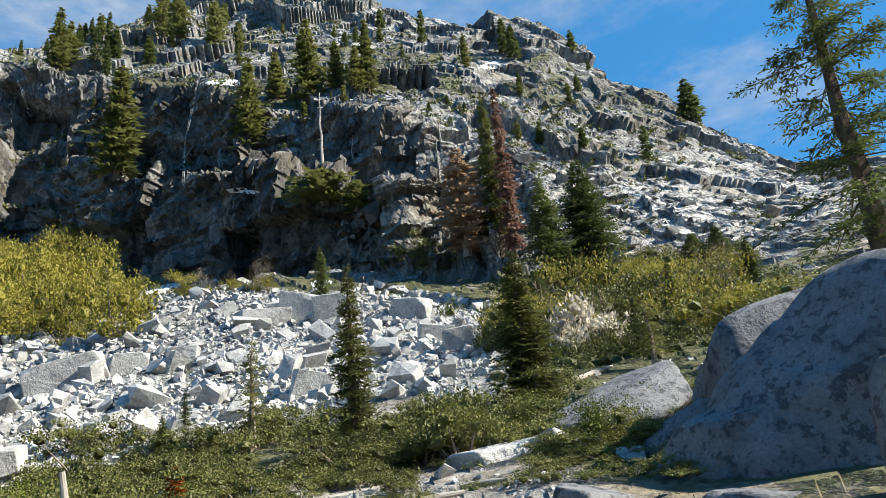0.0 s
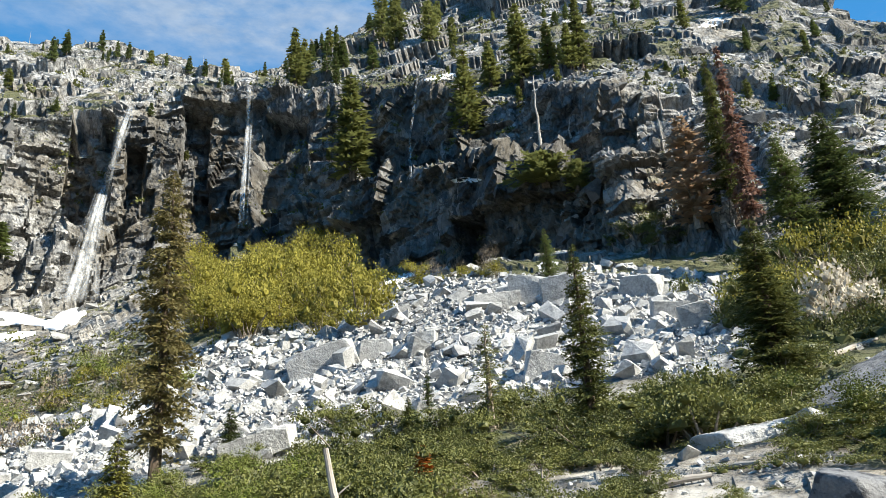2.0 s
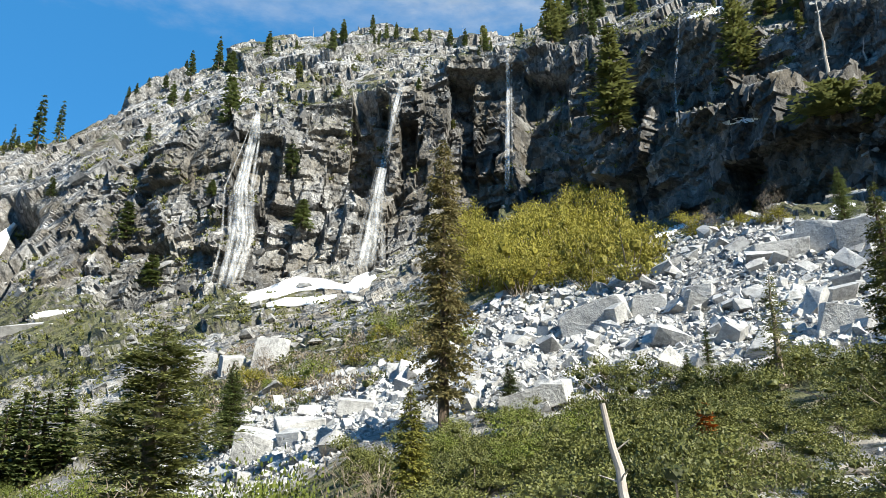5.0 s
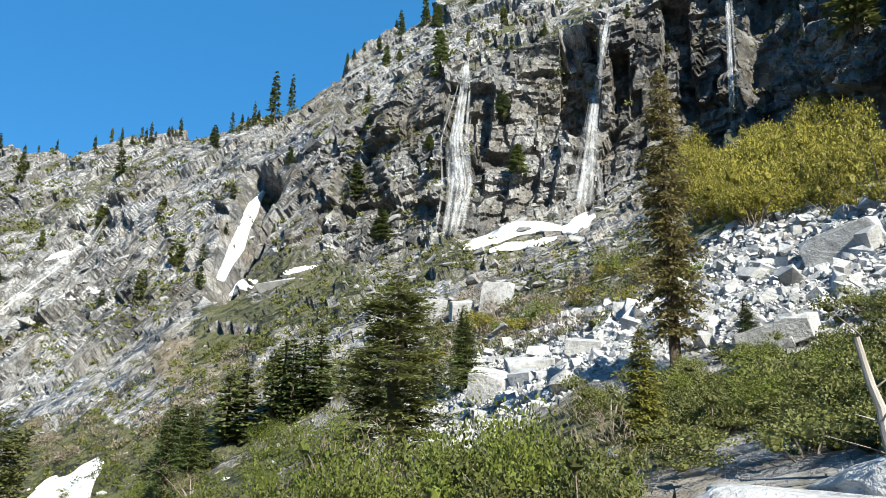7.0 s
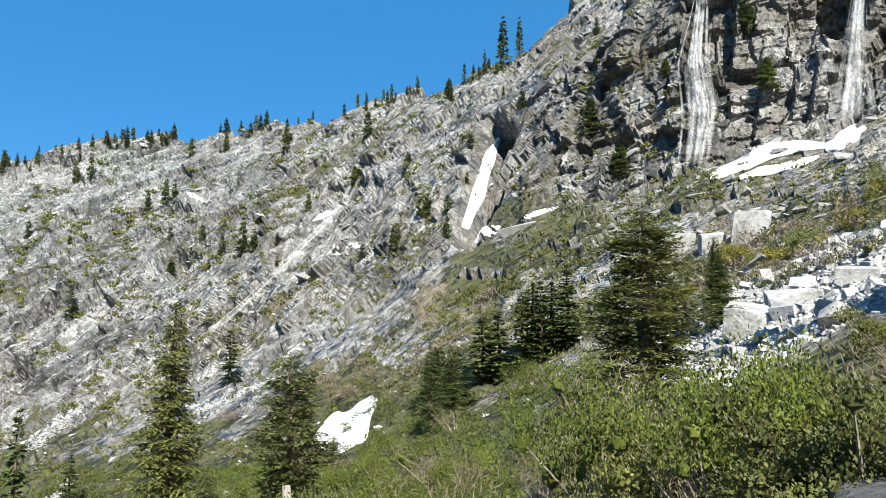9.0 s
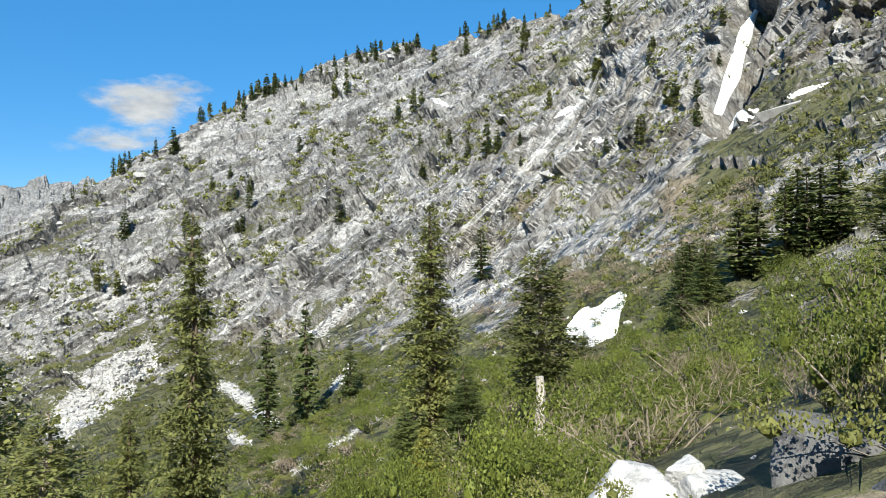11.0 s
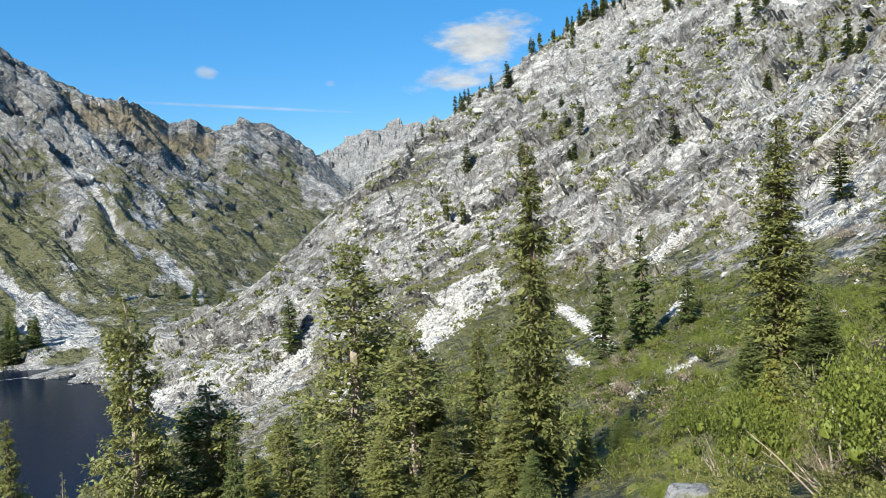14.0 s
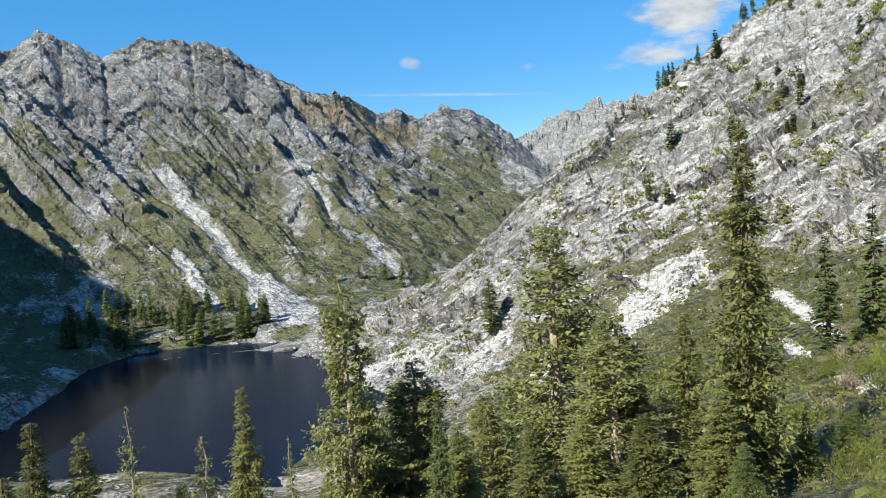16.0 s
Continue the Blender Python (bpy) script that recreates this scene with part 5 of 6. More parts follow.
def shards(count, seed):
    """Angular blocks of about unit radius: hulls of a few random points."""
    rng = np.random.default_rng(seed)
    out = []
    for _ in range(count):
        bm = bmesh.new()
        q = rng.uniform(-1, 1, (11, 3))
        q = np.sign(q) * np.abs(q) ** 0.45 * np.array([1.0, 0.8, 0.62])
        for c in q:
            bm.verts.new(c)
        bmesh.ops.convex_hull(bm, input=bm.verts)
        loose = [v for v in bm.verts if not v.link_faces]
        bmesh.ops.delete(bm, geom=loose, context="VERTS")
        bm.verts.index_update()
        out.append((np.array([v.co[:] for v in bm.verts]), np.array([[v.index for v in f.verts] for f in bm.faces])))
        bm.free()
    return out


SHARDS = shards(14, 4)
SHARD_MESHES = []
for sv, sf in SHARDS:
    me_ = bpy.data.meshes.new("stone")
    me_.from_pydata(sv.tolist(), [], sf.tolist())
    me_.materials.append(M["block"])
    SHARD_MESHES.append(me_)


def turned(rng, tip):
    return np.array(Euler((rng.normal(0, tip), rng.normal(0, tip), rng.uniform(0, 6.28))).to_matrix())


def boxes(count, seed):
    """Jointed blocks of about unit half size: boxes with uneven corners, some knocked off."""
    rng = np.random.default_rng(seed)
    out = []
    for _ in range(count):
        bm = bmesh.new()
        for i in range(8):
            c = np.array([(i & 1) * 2 - 1, (i >> 1 & 1) * 2 - 1, (i >> 2) * 2 - 1]) * rng.uniform(0.78, 1.0, 3)
            if rng.random() < 0.35:
                for k in range(3):
                    e = c.copy()
                    e[k] *= rng.uniform(0.35, 0.7)
                    bm.verts.new(e)
            else:
                bm.verts.new(c)
        bmesh.ops.convex_hull(bm, input=bm.verts)
        bmesh.ops.delete(bm, geom=[v for v in bm.verts if not v.link_faces], context="VERTS")
        bm.verts.index_update()
        out.append((np.array([v.co[:] for v in bm.verts]), np.array([[v.index for v in f.verts] for f in bm.faces])))
        bm.free()
    return out


BOXES = boxes(14, 6)


def heap(name, places, mat, seed, tip=0.5, flat=1.0, sink=0.25, forms=None, joints=None, dip=(0, 0), shape=(1, 1, 1)):
    """Many blocks joined into one mesh. places: point and size of each. joints: the headings that their faces keep to; dip: how all of them lean."""
    rng = np.random.default_rng(seed)
    forms = forms or SHARDS
    V, F, n = [], [], 0
    for at, size in places:
        v, f = forms[rng.integers(len(forms))]
        s = size * np.array([rng.uniform(0.6, 1.4), rng.uniform(0.6, 1.3), rng.uniform(0.6, 1.4) * flat]) * np.array(shape)
        if joints:
            yaw = radians(joints[rng.integers(len(joints))]) + rng.normal(0, 0.14)
            m = np.array((Euler((radians(dip[0]) + rng.normal(0, tip), radians(dip[1]) + rng.normal(0, tip), 0)).to_matrix() @ Euler((0, 0, yaw)).to_matrix()))
        else:
            m = turned(rng, tip)
        V.append((v * s) @ m.T + np.array(at) + np.array([0, 0, size * (0.5 - sink) * flat]))
        F.append(f + n)
        n += len(v)
    return mesh_object(name, np.concatenate(V), np.concatenate(F), M[mat])


def build_talus():
    rng = np.random.default_rng(12)
    places = []
    while len(places) < 17000:
        az = rng.uniform(-6, 67)
        lo, hi = np.interp(az, LOW_AZ, LOW_EL), np.interp(az, TOP_AZ, TOP_EL)
        el = rng.uniform(lo - 0.2, hi + 0.15)
        g, _ = sight(az, el)
        if g is None or rng.random() > 0.25 + (hi - lo) / 8 + (0.6 if az > 42 else 0.0):
            continue
        r = math.hypot(g.x, g.y)
        if r > 110:
            continue
        size = 0.5 * radians(0.17 + 0.24 * rng.pareto(2.7)) * r
        places.append((g, min(size, 0.95)))
    places.sort(key=lambda q: -q[1])
    talus = heap("talus", places[290:], "block", 5, 0.55, 0.8, 0.3, BOXES + SHARDS[:5])
    tagged(talus, "wide heap of pale angular granite blocks below the cliffs", "talus", kind="stuff")
    for at, size in places[:290]:
        st = new("stone", SHARD_MESHES[rng.integers(len(SHARD_MESHES))])
        st.parent = talus
        st.matrix_basis = Matrix.LocRotScale(Vector(at) + Vector((0, 0, size * 0.3)), Euler((rng.normal(0, 0.5), rng.normal(0, 0.5), rng.uniform(0, 6.28))), Vector((size * rng.uniform(0.8, 1.2), size * rng.uniform(0.8, 1.1), size * rng.uniform(0.75, 1.1))))


build_talus()


def big_blocks(rows):
    """Blocks that stand out of the talus: heading, elevation of the middle, half width and height in degrees."""
    rng = np.random.default_rng(31)
    for i, (az, el, wide, high, turn) in enumerate(rows):
        g, _ = sight(az, el - high * 0.6)
        r = math.hypot(g.x, g.y)
        s = (radians(wide) * r, radians(wide) * r * 0.7, radians(high) * r)
        v, f = BOXES[(3 * i) % len(BOXES)]
        bm = bmesh.new()
        verts = [bm.verts.new(c) for c in v * np.array(s) * 1.08]
        for t in f:
            bm.faces.new([verts[j] for j in t])
        bmesh.ops.dissolve_limit(bm, angle_limit=0.12, verts=bm.verts[:], edges=bm.edges[:])
        bmesh.ops.bevel(bm, geom=bm.edges[:], offset=min(s) * 0.06, segments=2, affect="EDGES", profile=0.6)
        bmesh.ops.triangulate(bm, faces=bm.faces[:])
        bmesh.ops.subdivide_edges(bm, edges=bm.edges[:], cuts=2, use_grid_fill=True)
        for q in bm.verts:
            q.co += q.co.normalized() * 0.05 * min(s) * noise.noise(q.co * 2.2 + Vector((i, 0, 0)))
        me = bpy.data.meshes.new("boulder")
        bm.to_mesh(me)
        bm.free()
        me.materials.append(M["block"])
        ob = new("boulder", me)
        ob.matrix_basis = pose(g.x, g.y, g.z + s[2] * 0.35, 8 + 6 * rng.normal(), turn, az + 12 * (i % 3 - 1))
        tagged(ob, "large pale angular granite block standing in the talus", "boulder", "large talus blocks")


big_blocks([
    (27.5, 12.6, 2.6, 1.3, -14), (23.6, 13.2, 1.2, 1.1, 5), (14.4, 16.2, 1.9, 0.9, -4), (11.4, 16.9, 1.5, 1.5, 10), (9.1, 16.8, 1.4, 1.2, -6), (11.0, 11.3, 1.4, 1.2, 12),
    (3.0, 16.2, 1.5, 1.1, 8), (-0.5, 13.6, 1.2, 1.2, -8), (1.3, 14.2, 1.3, 0.9, 4), (20.0, 13.8, 1.1, 0.7, 0), (52.0, 3.4, 2.0, 1.2, 10), (49.5, 4.6, 1.7, 1.0, -6),
    (32.0, 6.8, 2.6, 0.9, -16), (45.5, 6.2, 1.3, 0.7, 6), (54.5, 9.0, 0.9, 0.8, 0), (51.8, 9.9, 1.2, 1.4, 8), (57.0, 9.2, 1.3, 0.8, 5)])


def outcrops():
    """Broken blocks on the walls, ledges and bare slopes farther off."""
    rng = np.random.default_rng(77)
    walls, upper, bare = [], [], []
    tries = 0
    while len(walls) < 1300 or len(upper) < 1500 or len(bare) < 3200:
        tries += 1
        if tries > 60000:
            break
        az = rng.uniform(-30, 143)
        top = np.interp(az, CREST_AZ, CREST_EL)
        el = rng.uniform(-14, top - 0.15)
        g, n = sight(az, el)
        if g is None:
            continue
        r = math.hypot(g.x, g.y)
        if r < 82 or g.z < -71 or r > 900 or (g.y > 0 and 24 < az < 38.5 and el < 20):
            continue
        if az < 64:
            # blocks on steep faces take the darker copy of the granite
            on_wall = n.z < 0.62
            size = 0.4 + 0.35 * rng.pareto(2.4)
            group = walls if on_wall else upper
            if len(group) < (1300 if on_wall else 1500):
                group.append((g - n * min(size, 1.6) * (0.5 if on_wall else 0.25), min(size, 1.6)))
        elif len(bare) < 3200 and (el > -9.5 or rng.random() < 0.4):
            size = min(0.5 * radians(0.2 + 0.2 * rng.pareto(2.8)) * r, 3.5)
            bare.append((g - n * size * 0.45, size))
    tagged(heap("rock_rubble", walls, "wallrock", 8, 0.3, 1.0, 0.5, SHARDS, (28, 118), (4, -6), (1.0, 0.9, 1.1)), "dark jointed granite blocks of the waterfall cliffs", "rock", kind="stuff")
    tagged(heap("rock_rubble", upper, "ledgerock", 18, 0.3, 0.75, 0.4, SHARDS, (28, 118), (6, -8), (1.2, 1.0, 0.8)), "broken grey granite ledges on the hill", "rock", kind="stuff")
    tagged(heap("rock_rubble", bare, "palerock", 9, 0.3, 0.8, 0.5, SHARDS, (15, 105, 60), (14, -26), (1.3, 0.8, 0.7)), "broken pale granite knobs on the bare slope", "rock", kind="stuff")
    crags = []
    for az in np.arange(111.5, 160, 0.16):
        for _ in range(2):
            g, n = sight(az + rng.normal(0, 0.1), np.interp(az, FAR_AZ, FAR_EL) - 0.15 - abs(rng.normal(0, 0.35)))
            if g is not None and g.length > 500:
                crags.append((g, radians(0.03 + 0.03 * min(rng.pareto(2.2), 3)) * g.length))
    tagged(heap("rock_rubble", crags, "ledgerock", 19, 0.4, 1.2, 0.5, SHARDS, (20, 110)), "jagged grey granite crags along the far crest", "rock", kind="stuff")
    scree = []
    for az0, el0, ha, he, count in ((117.0, -8.6, 2.6, 1.2, 900), (143.5, -11.0, 4.0, 0.6, 200)):
        for _ in range(count):
            t, f = rng.uniform(0, 6.28), math.sqrt(rng.random())
            g, _n = sight(az0 + ha * f * math.cos(t), el0 + he * f * math.sin(t) - 0.22 * ha * f * math.cos(t))
            if g is not None and g.z > -75:
                scree.append((g, radians(0.05 + 0.05 * min(rng.pareto(2.5), 2.5)) * math.hypot(g.x, g.y)))
    for a0, e0, a1, e1, wide, count in SCREE_BANDS:
        for _ in range(count):
            t = rng.random()
            g, _n = sight(a0 + (a1 - a0) * t + rng.normal(0, wide), e0 + (e1 - e0) * t + rng.normal(0, wide * 0.4))
            if g is not None and g.z > -75:
                scree.append((g, radians(0.04 + 0.05 * min(rng.pareto(2.5), 2.5)) * math.hypot(g.x, g.y)))
    tagged(heap("scree", scree, "block", 10, 0.5, 0.8, 0.3), "white scree of small granite stones on the slope", "scree", kind="stuff")


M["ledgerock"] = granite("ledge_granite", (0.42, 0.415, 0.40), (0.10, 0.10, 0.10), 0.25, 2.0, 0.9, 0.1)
# darker copy for wall blocks: the walls' shade is put into its colour
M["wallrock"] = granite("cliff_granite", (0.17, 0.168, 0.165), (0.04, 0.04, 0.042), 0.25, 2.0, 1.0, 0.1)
M["palerock"] = granite("slope_granite", (0.50, 0.495, 0.485), (0.15, 0.15, 0.152), 0.12, 1.2, 0.7, 0.1)
SCREE_BANDS = [(a0, e0, a1, e1, w * 0.5, int(260 * w * (0.6 + math.hypot(a1 - a0, e1 - e0)))) for a0, e0, a1, e1, w in SCREE_STRIPS] + [(132.2, -10.1, 142.2, -14.8, 0.60, 300)]
outcrops()


# ---- scrub ----
def ball_form(level):
    bm = bmesh.new()
    bmesh.ops.create_icosphere(bm, subdivisions=level, radius=1)
    v, f = np.array([q.co[:] for q in bm.verts]), np.array([[q.index for q in t.verts] for t in bm.faces])
    bm.free()
    return v, f


BALL_V, BALL_F = ball_form(1)
LUMP_V, LUMP_F = ball_form(1)


def bush_meshes(seed, leaves, leaf, mat, flatten=0.75, spiky=0.0, thin=0.32):
    """Leaves in lumps round short stems; about one metre in radius."""
    rng = np.random.default_rng(seed)
    lobes = rng.normal(0, 0.46, (13, 3)) * np.array([1, 1, 0.55]) + np.array([0, 0, 0.5])
    size = rng.uniform(0.22, 0.44, 13)
    k = rng.choice(13, leaves, p=size ** 2 / (size ** 2).sum())
    d = rng.normal(size=(leaves, 3))
    d /= np.linalg.norm(d, axis=1, keepdims=True)
    d[:, 2] = np.abs(d[:, 2]) * 0.8 + d[:, 2] * 0.2
    p = lobes[k] + d * (size[k] * rng.uniform(0.55, 1.05, leaves))[:, None]
    p[:, 2] = np.maximum(p[:, 2] * flatten, 0.02)
    p[:, 2] += spiky * rng.random(leaves) ** 2
    t = rng.normal(size=(leaves, 3)) + d * 0.6 + np.array([0, 0, 0.5 + spiky * 2])
    t /= np.linalg.norm(t, axis=1, keepdims=True)
    w = np.cross(t, rng.normal(size=(leaves, 3)))
    w /= np.linalg.norm(w, axis=1, keepdims=True)
    ln = leaf * rng.uniform(0.6, 1.3, leaves)[:, None]
    inner = leaves // 6 if thin > 0.1 else 0
    p[:inner] = lobes[k[:inner]] * np.array([1, 1, flatten]) + (p[:inner] - lobes[k[:inner]] * np.array([1, 1, flatten])) * 0.6
    ln[:inner] *= 1.25
    V = np.stack([p, p + t * ln * 0.5 + w * ln * thin, p + t * ln, p + t * ln * 0.5 - w * ln * thin], 1).reshape(-1, 3)
    F = np.arange(leaves * 4).reshape(-1, 4)
    me = bpy.data.meshes.new("foliage")
    V, F = V.tolist(), F.tolist()
    if thin > 0.1:
        # the dense heart of every lobe
        for q, s in zip(lobes, size):
            ball = BALL_V * (1 + 0.35 * (rng.random((len(BALL_V), 1)) - 0.5)) * s * 0.3 + q
            ball[:, 2] = np.maximum(ball[:, 2] * flatten, -0.05)
            F += (BALL_F + len(V)).tolist()
            V += ball.tolist()
    me.from_pydata(V, [], F)
    me.materials.append(M[mat])
    sv, sf = [], []
    for q in lobes:
        v, f = tube([(0.1 * q[0], 0.1 * q[1], -0.1), (q[0] * 0.6, q[1] * 0.6, q[2] * flatten * 0.55), (q[0], q[1], q[2] * flatten)], [0.025, 0.018, 0.008], 4)
        sf += [tuple(i + len(sv) for i in c) for c in f]
        sv += v
    st = bpy.data.meshes.new("stems")
    st.from_pydata(sv, [], sf)
    st.materials.append(M["pale_bark"])
    return me, st


BUSHES = {}
BUSH_LOOKS = {
    "oak": ("evergreen_shrub", "low dark green evergreen scrub on stony ground", dict(leaves=3600, leaf=0.046)),
    "willow": ("willow_bush", "yellow-green spring willow bush below the cliffs", dict(leaves=3600, leaf=0.05, flatten=0.95, spiky=0.2)),
    "lime": ("alder_bush", "bright green leafy bush on the slope", dict(leaves=4600, leaf=0.042, flatten=1.0, spiky=0.35)),
    "dry": ("bare_bush", "leafless brown twiggy bush", dict(leaves=900, leaf=0.16, flatten=0.9, spiky=0.3, thin=0.035)),
    "bloom": ("flowering_bush", "pale blossoming bush beside firs", dict(leaves=1100, leaf=0.09)),
}


def bush(kind, at, size, seed, tall=1.0):
    coarse = math.hypot(at[0], at[1]) > 26
    key = (kind, seed % 3, coarse)
    name, label, how = BUSH_LOOKS[kind]
    if key not in BUSHES:
        more = dict(how)
        if coarse:
            more["leaves"], more["leaf"] = int(more["leaves"] * 0.65), more["leaf"] * 1.15
        BUSHES[key] = bush_meshes(31 * key[1] + len(kind), mat=kind, **more)
    root = tagged(new(name), label, "bush", "scrub on the slope")
    root.matrix_basis = Matrix.LocRotScale(Vector(at), Euler((0, 0, seed * 1.7)), Vector((size, size, size * tall)))
    for n, me in zip(("foliage", "stemwork"), BUSHES[key]):
        ob = new(n, me)
        ob.parent = root
        ob["kind"] = "stuff"


def thicket(kinds, count, az0, az1, el0, el1, size, seed, tall=1.0, skew=0.0):
    """Bushes over a patch of headings; el shifts by skew a degree of az."""
    rng = np.random.default_rng(seed)
    for i in range(count):
        az = rng.uniform(az0, az1)
        el = rng.uniform(el0, el1) + skew * (az - az0)
        g, _ = sight(az, el)
        if g is None:
            continue
        s = size * rng.uniform(0.55, 1.45)
        kind = kinds[rng.integers(len(kinds))]
        bush(kind, g - Vector((0, 0, 0.15 * s)), s, int(rng.integers(1000)), tall * rng.uniform(0.7, 1.45))


thicket(["oak"], 52, -6, 27, 4.5, 8.0, 1.2, 1, 0.8)
thicket(["oak", "oak", "lime"], 24, 27, 40, 0.2, 5.2, 0.95, 2, 0.8)
thicket(["oak"], 40, 17, 46, -2.0, 3.2, 0.9, 3, 0.85)
thicket(["oak", "lime", "dry"], 34, 44, 66, -9.0, -3.5, 0.8, 4, 1.0, -0.15)
thicket(["willow"], 44, 24.5, 37.5, 14.2, 17.4, 3.0, 5, 1.0)
thicket(["willow"], 34, 26, 37.5, 16.5, 19.8, 3.4, 6, 1.1)
thicket(["willow", "dry"], 10, 12, 21, 18.0, 19.3, 1.9, 7, 0.9)
thicket(["oak"], 12, -2, 6, 18.6, 20.4, 2.0, 8, 0.9)
thicket(["oak", "oak", "willow", "willow", "dry"], 48, -24, -4, 10.5, 16.8, 2.1, 9, 1.0)
thicket(["bloom"], 7, -11.8, -9.0, 11.3, 12.6, 1.6, 10, 1.3)
thicket(["lime", "dry", "willow"], 34, 38, 58, 10.0, 13.5, 1.9, 11, 0.9, -0.3)
thicket(["lime", "lime", "lime", "dry", "oak"], 60, 62, 90, -8.0, 0.0, 1.7, 12, 1.0, -0.22)
thicket(["lime", "lime", "oak", "oak", "dry"], 80, 84, 108, -20.5, -9.0, 1.2, 13, 1.0)


def on_scree(az, el):
    for a0, e0, a1, e1, w in SCREE_STRIPS:
        t = min(1, max(0, ((az - a0) * (a1 - a0) + (el - e0) * (e1 - e0)) / ((a1 - a0) ** 2 + (e1 - e0) ** 2)))
        if math.hypot(az - a0 - t * (a1 - a0), el - e0 - t * (e1 - e0)) < w * 0.9:
            return True
    return False


def slope_scrub(kind, label, patches, seed):
    """A carpet of small bushes, joined: too many to count."""
    rng = np.random.default_rng(seed)
    V, F, n = [], [], 0
    for az0, az1, el0, el1, skew, count, size in patches:
        for _ in range(count):
            az = rng.uniform(az0, az1)
            el = rng.uniform(el0, el1) + skew * (az - az0)
            g, _n = sight(az, el)
            if g is None or g.z < -74 or on_scree(az, el) or math.hypot(g.x, g.y) < 24:
                continue
            if layered(np.array([[g.x / 9, g.y / 9, g.z / 9]]), 3, seed, 0.6)[0] < 0.42:
                continue
            s = size * rng.uniform(0.6, 1.4)
            k = 130
            d = rng.normal(size=(k, 3))
            d /= np.linalg.norm(d, axis=1, keepdims=True)
            d[:, 2] = np.abs(d[:, 2])
            p = np.array(g) + d * np.array([s, s, s * 0.75]) * rng.uniform(0.55, 1.0, (k, 1))
            t = d + rng.normal(size=(k, 3)) * 0.7 + np.array([0, 0, 0.6])
            t /= np.linalg.norm(t, axis=1, keepdims=True)
            w = np.cross(t, rng.normal(size=(k, 3)))
            w /= np.linalg.norm(w, axis=1, keepdims=True)
            ln = min(s, 0.02 * math.hypot(g.x, g.y)) * rng.uniform(0.11, 0.22, (k, 1))
            V.append(np.stack([p, p + t * ln * 0.5 + w * ln * 0.3, p + t * ln, p + t * ln * 0.5 - w * ln * 0.3], 1).reshape(-1, 3))
            F += (np.arange(k * 4).reshape(-1, 4) + n).tolist()
            n += k * 4
            if kind != "dry":
                V.append(np.array(g) + LUMP_V * np.array([s, s, s * 0.75]) * rng.uniform(0.2, 0.38, (len(LUMP_V), 1)))
                F += (LUMP_F + n).tolist()
                n += len(LUMP_V)
    tagged(mesh_object("slope_scrub", np.concatenate(V), F, M[kind]), label, "scrub", kind="stuff")


slope_scrub("lime", "bright green low bushes covering the slope", [(84, 112, -16, -6.5, -0.1, 420, 1.3), (62, 90, -9, 1, -0.2, 260, 1.3), (110, 130, -15, -11, -0.25, 160, 1.6), (92, 108, -12, -6.2, 0, 300, 1.2), (72, 100, -15, -7, 0, 420, 1.2)], 61)
slope_scrub("oak", "dark green low scrub covering the slope", [(70, 112, -19, -4, -0.1, 260, 1.2), (56, 80, 0, 10, -0.25, 200, 1.5), (40, 62, 9, 14, -0.35, 120, 1.3), (112, 135, -14, -7.5, -0.3, 140, 2.0), (-22, -3, 10, 17, 0.0, 200, 1.3), (-4, 30, 3.5, 7.0, 0.0, 160, 0.7), (108, 128, -10.5, -5.0, -0.25, 420, 1.5), (98, 112, -9, -6, 0.0, 120, 1.3)], 62)
slope_scrub("dry", "leafless brown brush on the slope", [(92, 108, -15, -10, -0.1, 90, 1.2), (70, 90, 1, 6, -0.4, 120, 1.6), (44, 56, 7, 12, -0.2, 60, 1.5)], 63)


def far_scrub():
    """Low scrub and ledge bushes beyond the near slopes."""
    rng = np.random.default_rng(6)
    V, F, n = [], [], 0
    made = 0
    while made < 3800:
        az, el = rng.uniform(-28, 140), rng.uniform(-16, 39)
        if el > np.interp(az, CREST_AZ, CREST_EL) - 0.1:
            continue
        g, nrm = sight(az, el)
        if g is None or g.z < -70:
            continue
        r = math.hypot(g.x, g.y)
        if r < 80 or r > 900:
            continue
        here = layered(np.array([[g.x / 24, g.y / 24, g.z / 24]]), 4, 41, 0.6)[0]
        if here < 0.5 or nrm.z < 0.3:
            continue
        made += 1
        size = radians(rng.uniform(0.15, 0.5)) * r
        k = 26
        p = rng.normal(0, 0.5, (k, 3)) * np.array([1, 1, 0.45]) * size + np.array(g)
        t = rng.normal(size=(k, 3)) + np.array([0, 0, 0.8])
        t /= np.linalg.norm(t, axis=1, keepdims=True)
        w = np.cross(t, rng.normal(size=(k, 3)))
        w /= np.linalg.norm(w, axis=1, keepdims=True)
        ln = size * 0.5
        V.append(np.stack([p, p + t * ln * 0.5 + w * ln * 0.35, p + t * ln, p + t * ln * 0.5 - w * ln * 0.35], 1).reshape(-1, 3))
        F += (np.arange(k * 4).reshape(-1, 4) + n).tolist()
        n += k * 4
        V.append(np.array(g) + LUMP_V * np.array([0.36, 0.36, 0.26]) * size * rng.uniform(0.7, 1.2, (len(LUMP_V), 1)))
        F += (LUMP_F + n).tolist()
        n += len(LUMP_V)
    tagged(mesh_object("mountain_scrub", np.concatenate(V), F, M["oak"]), "patches of low green scrub over the granite slopes", "scrub", kind="stuff")


far_scrub()


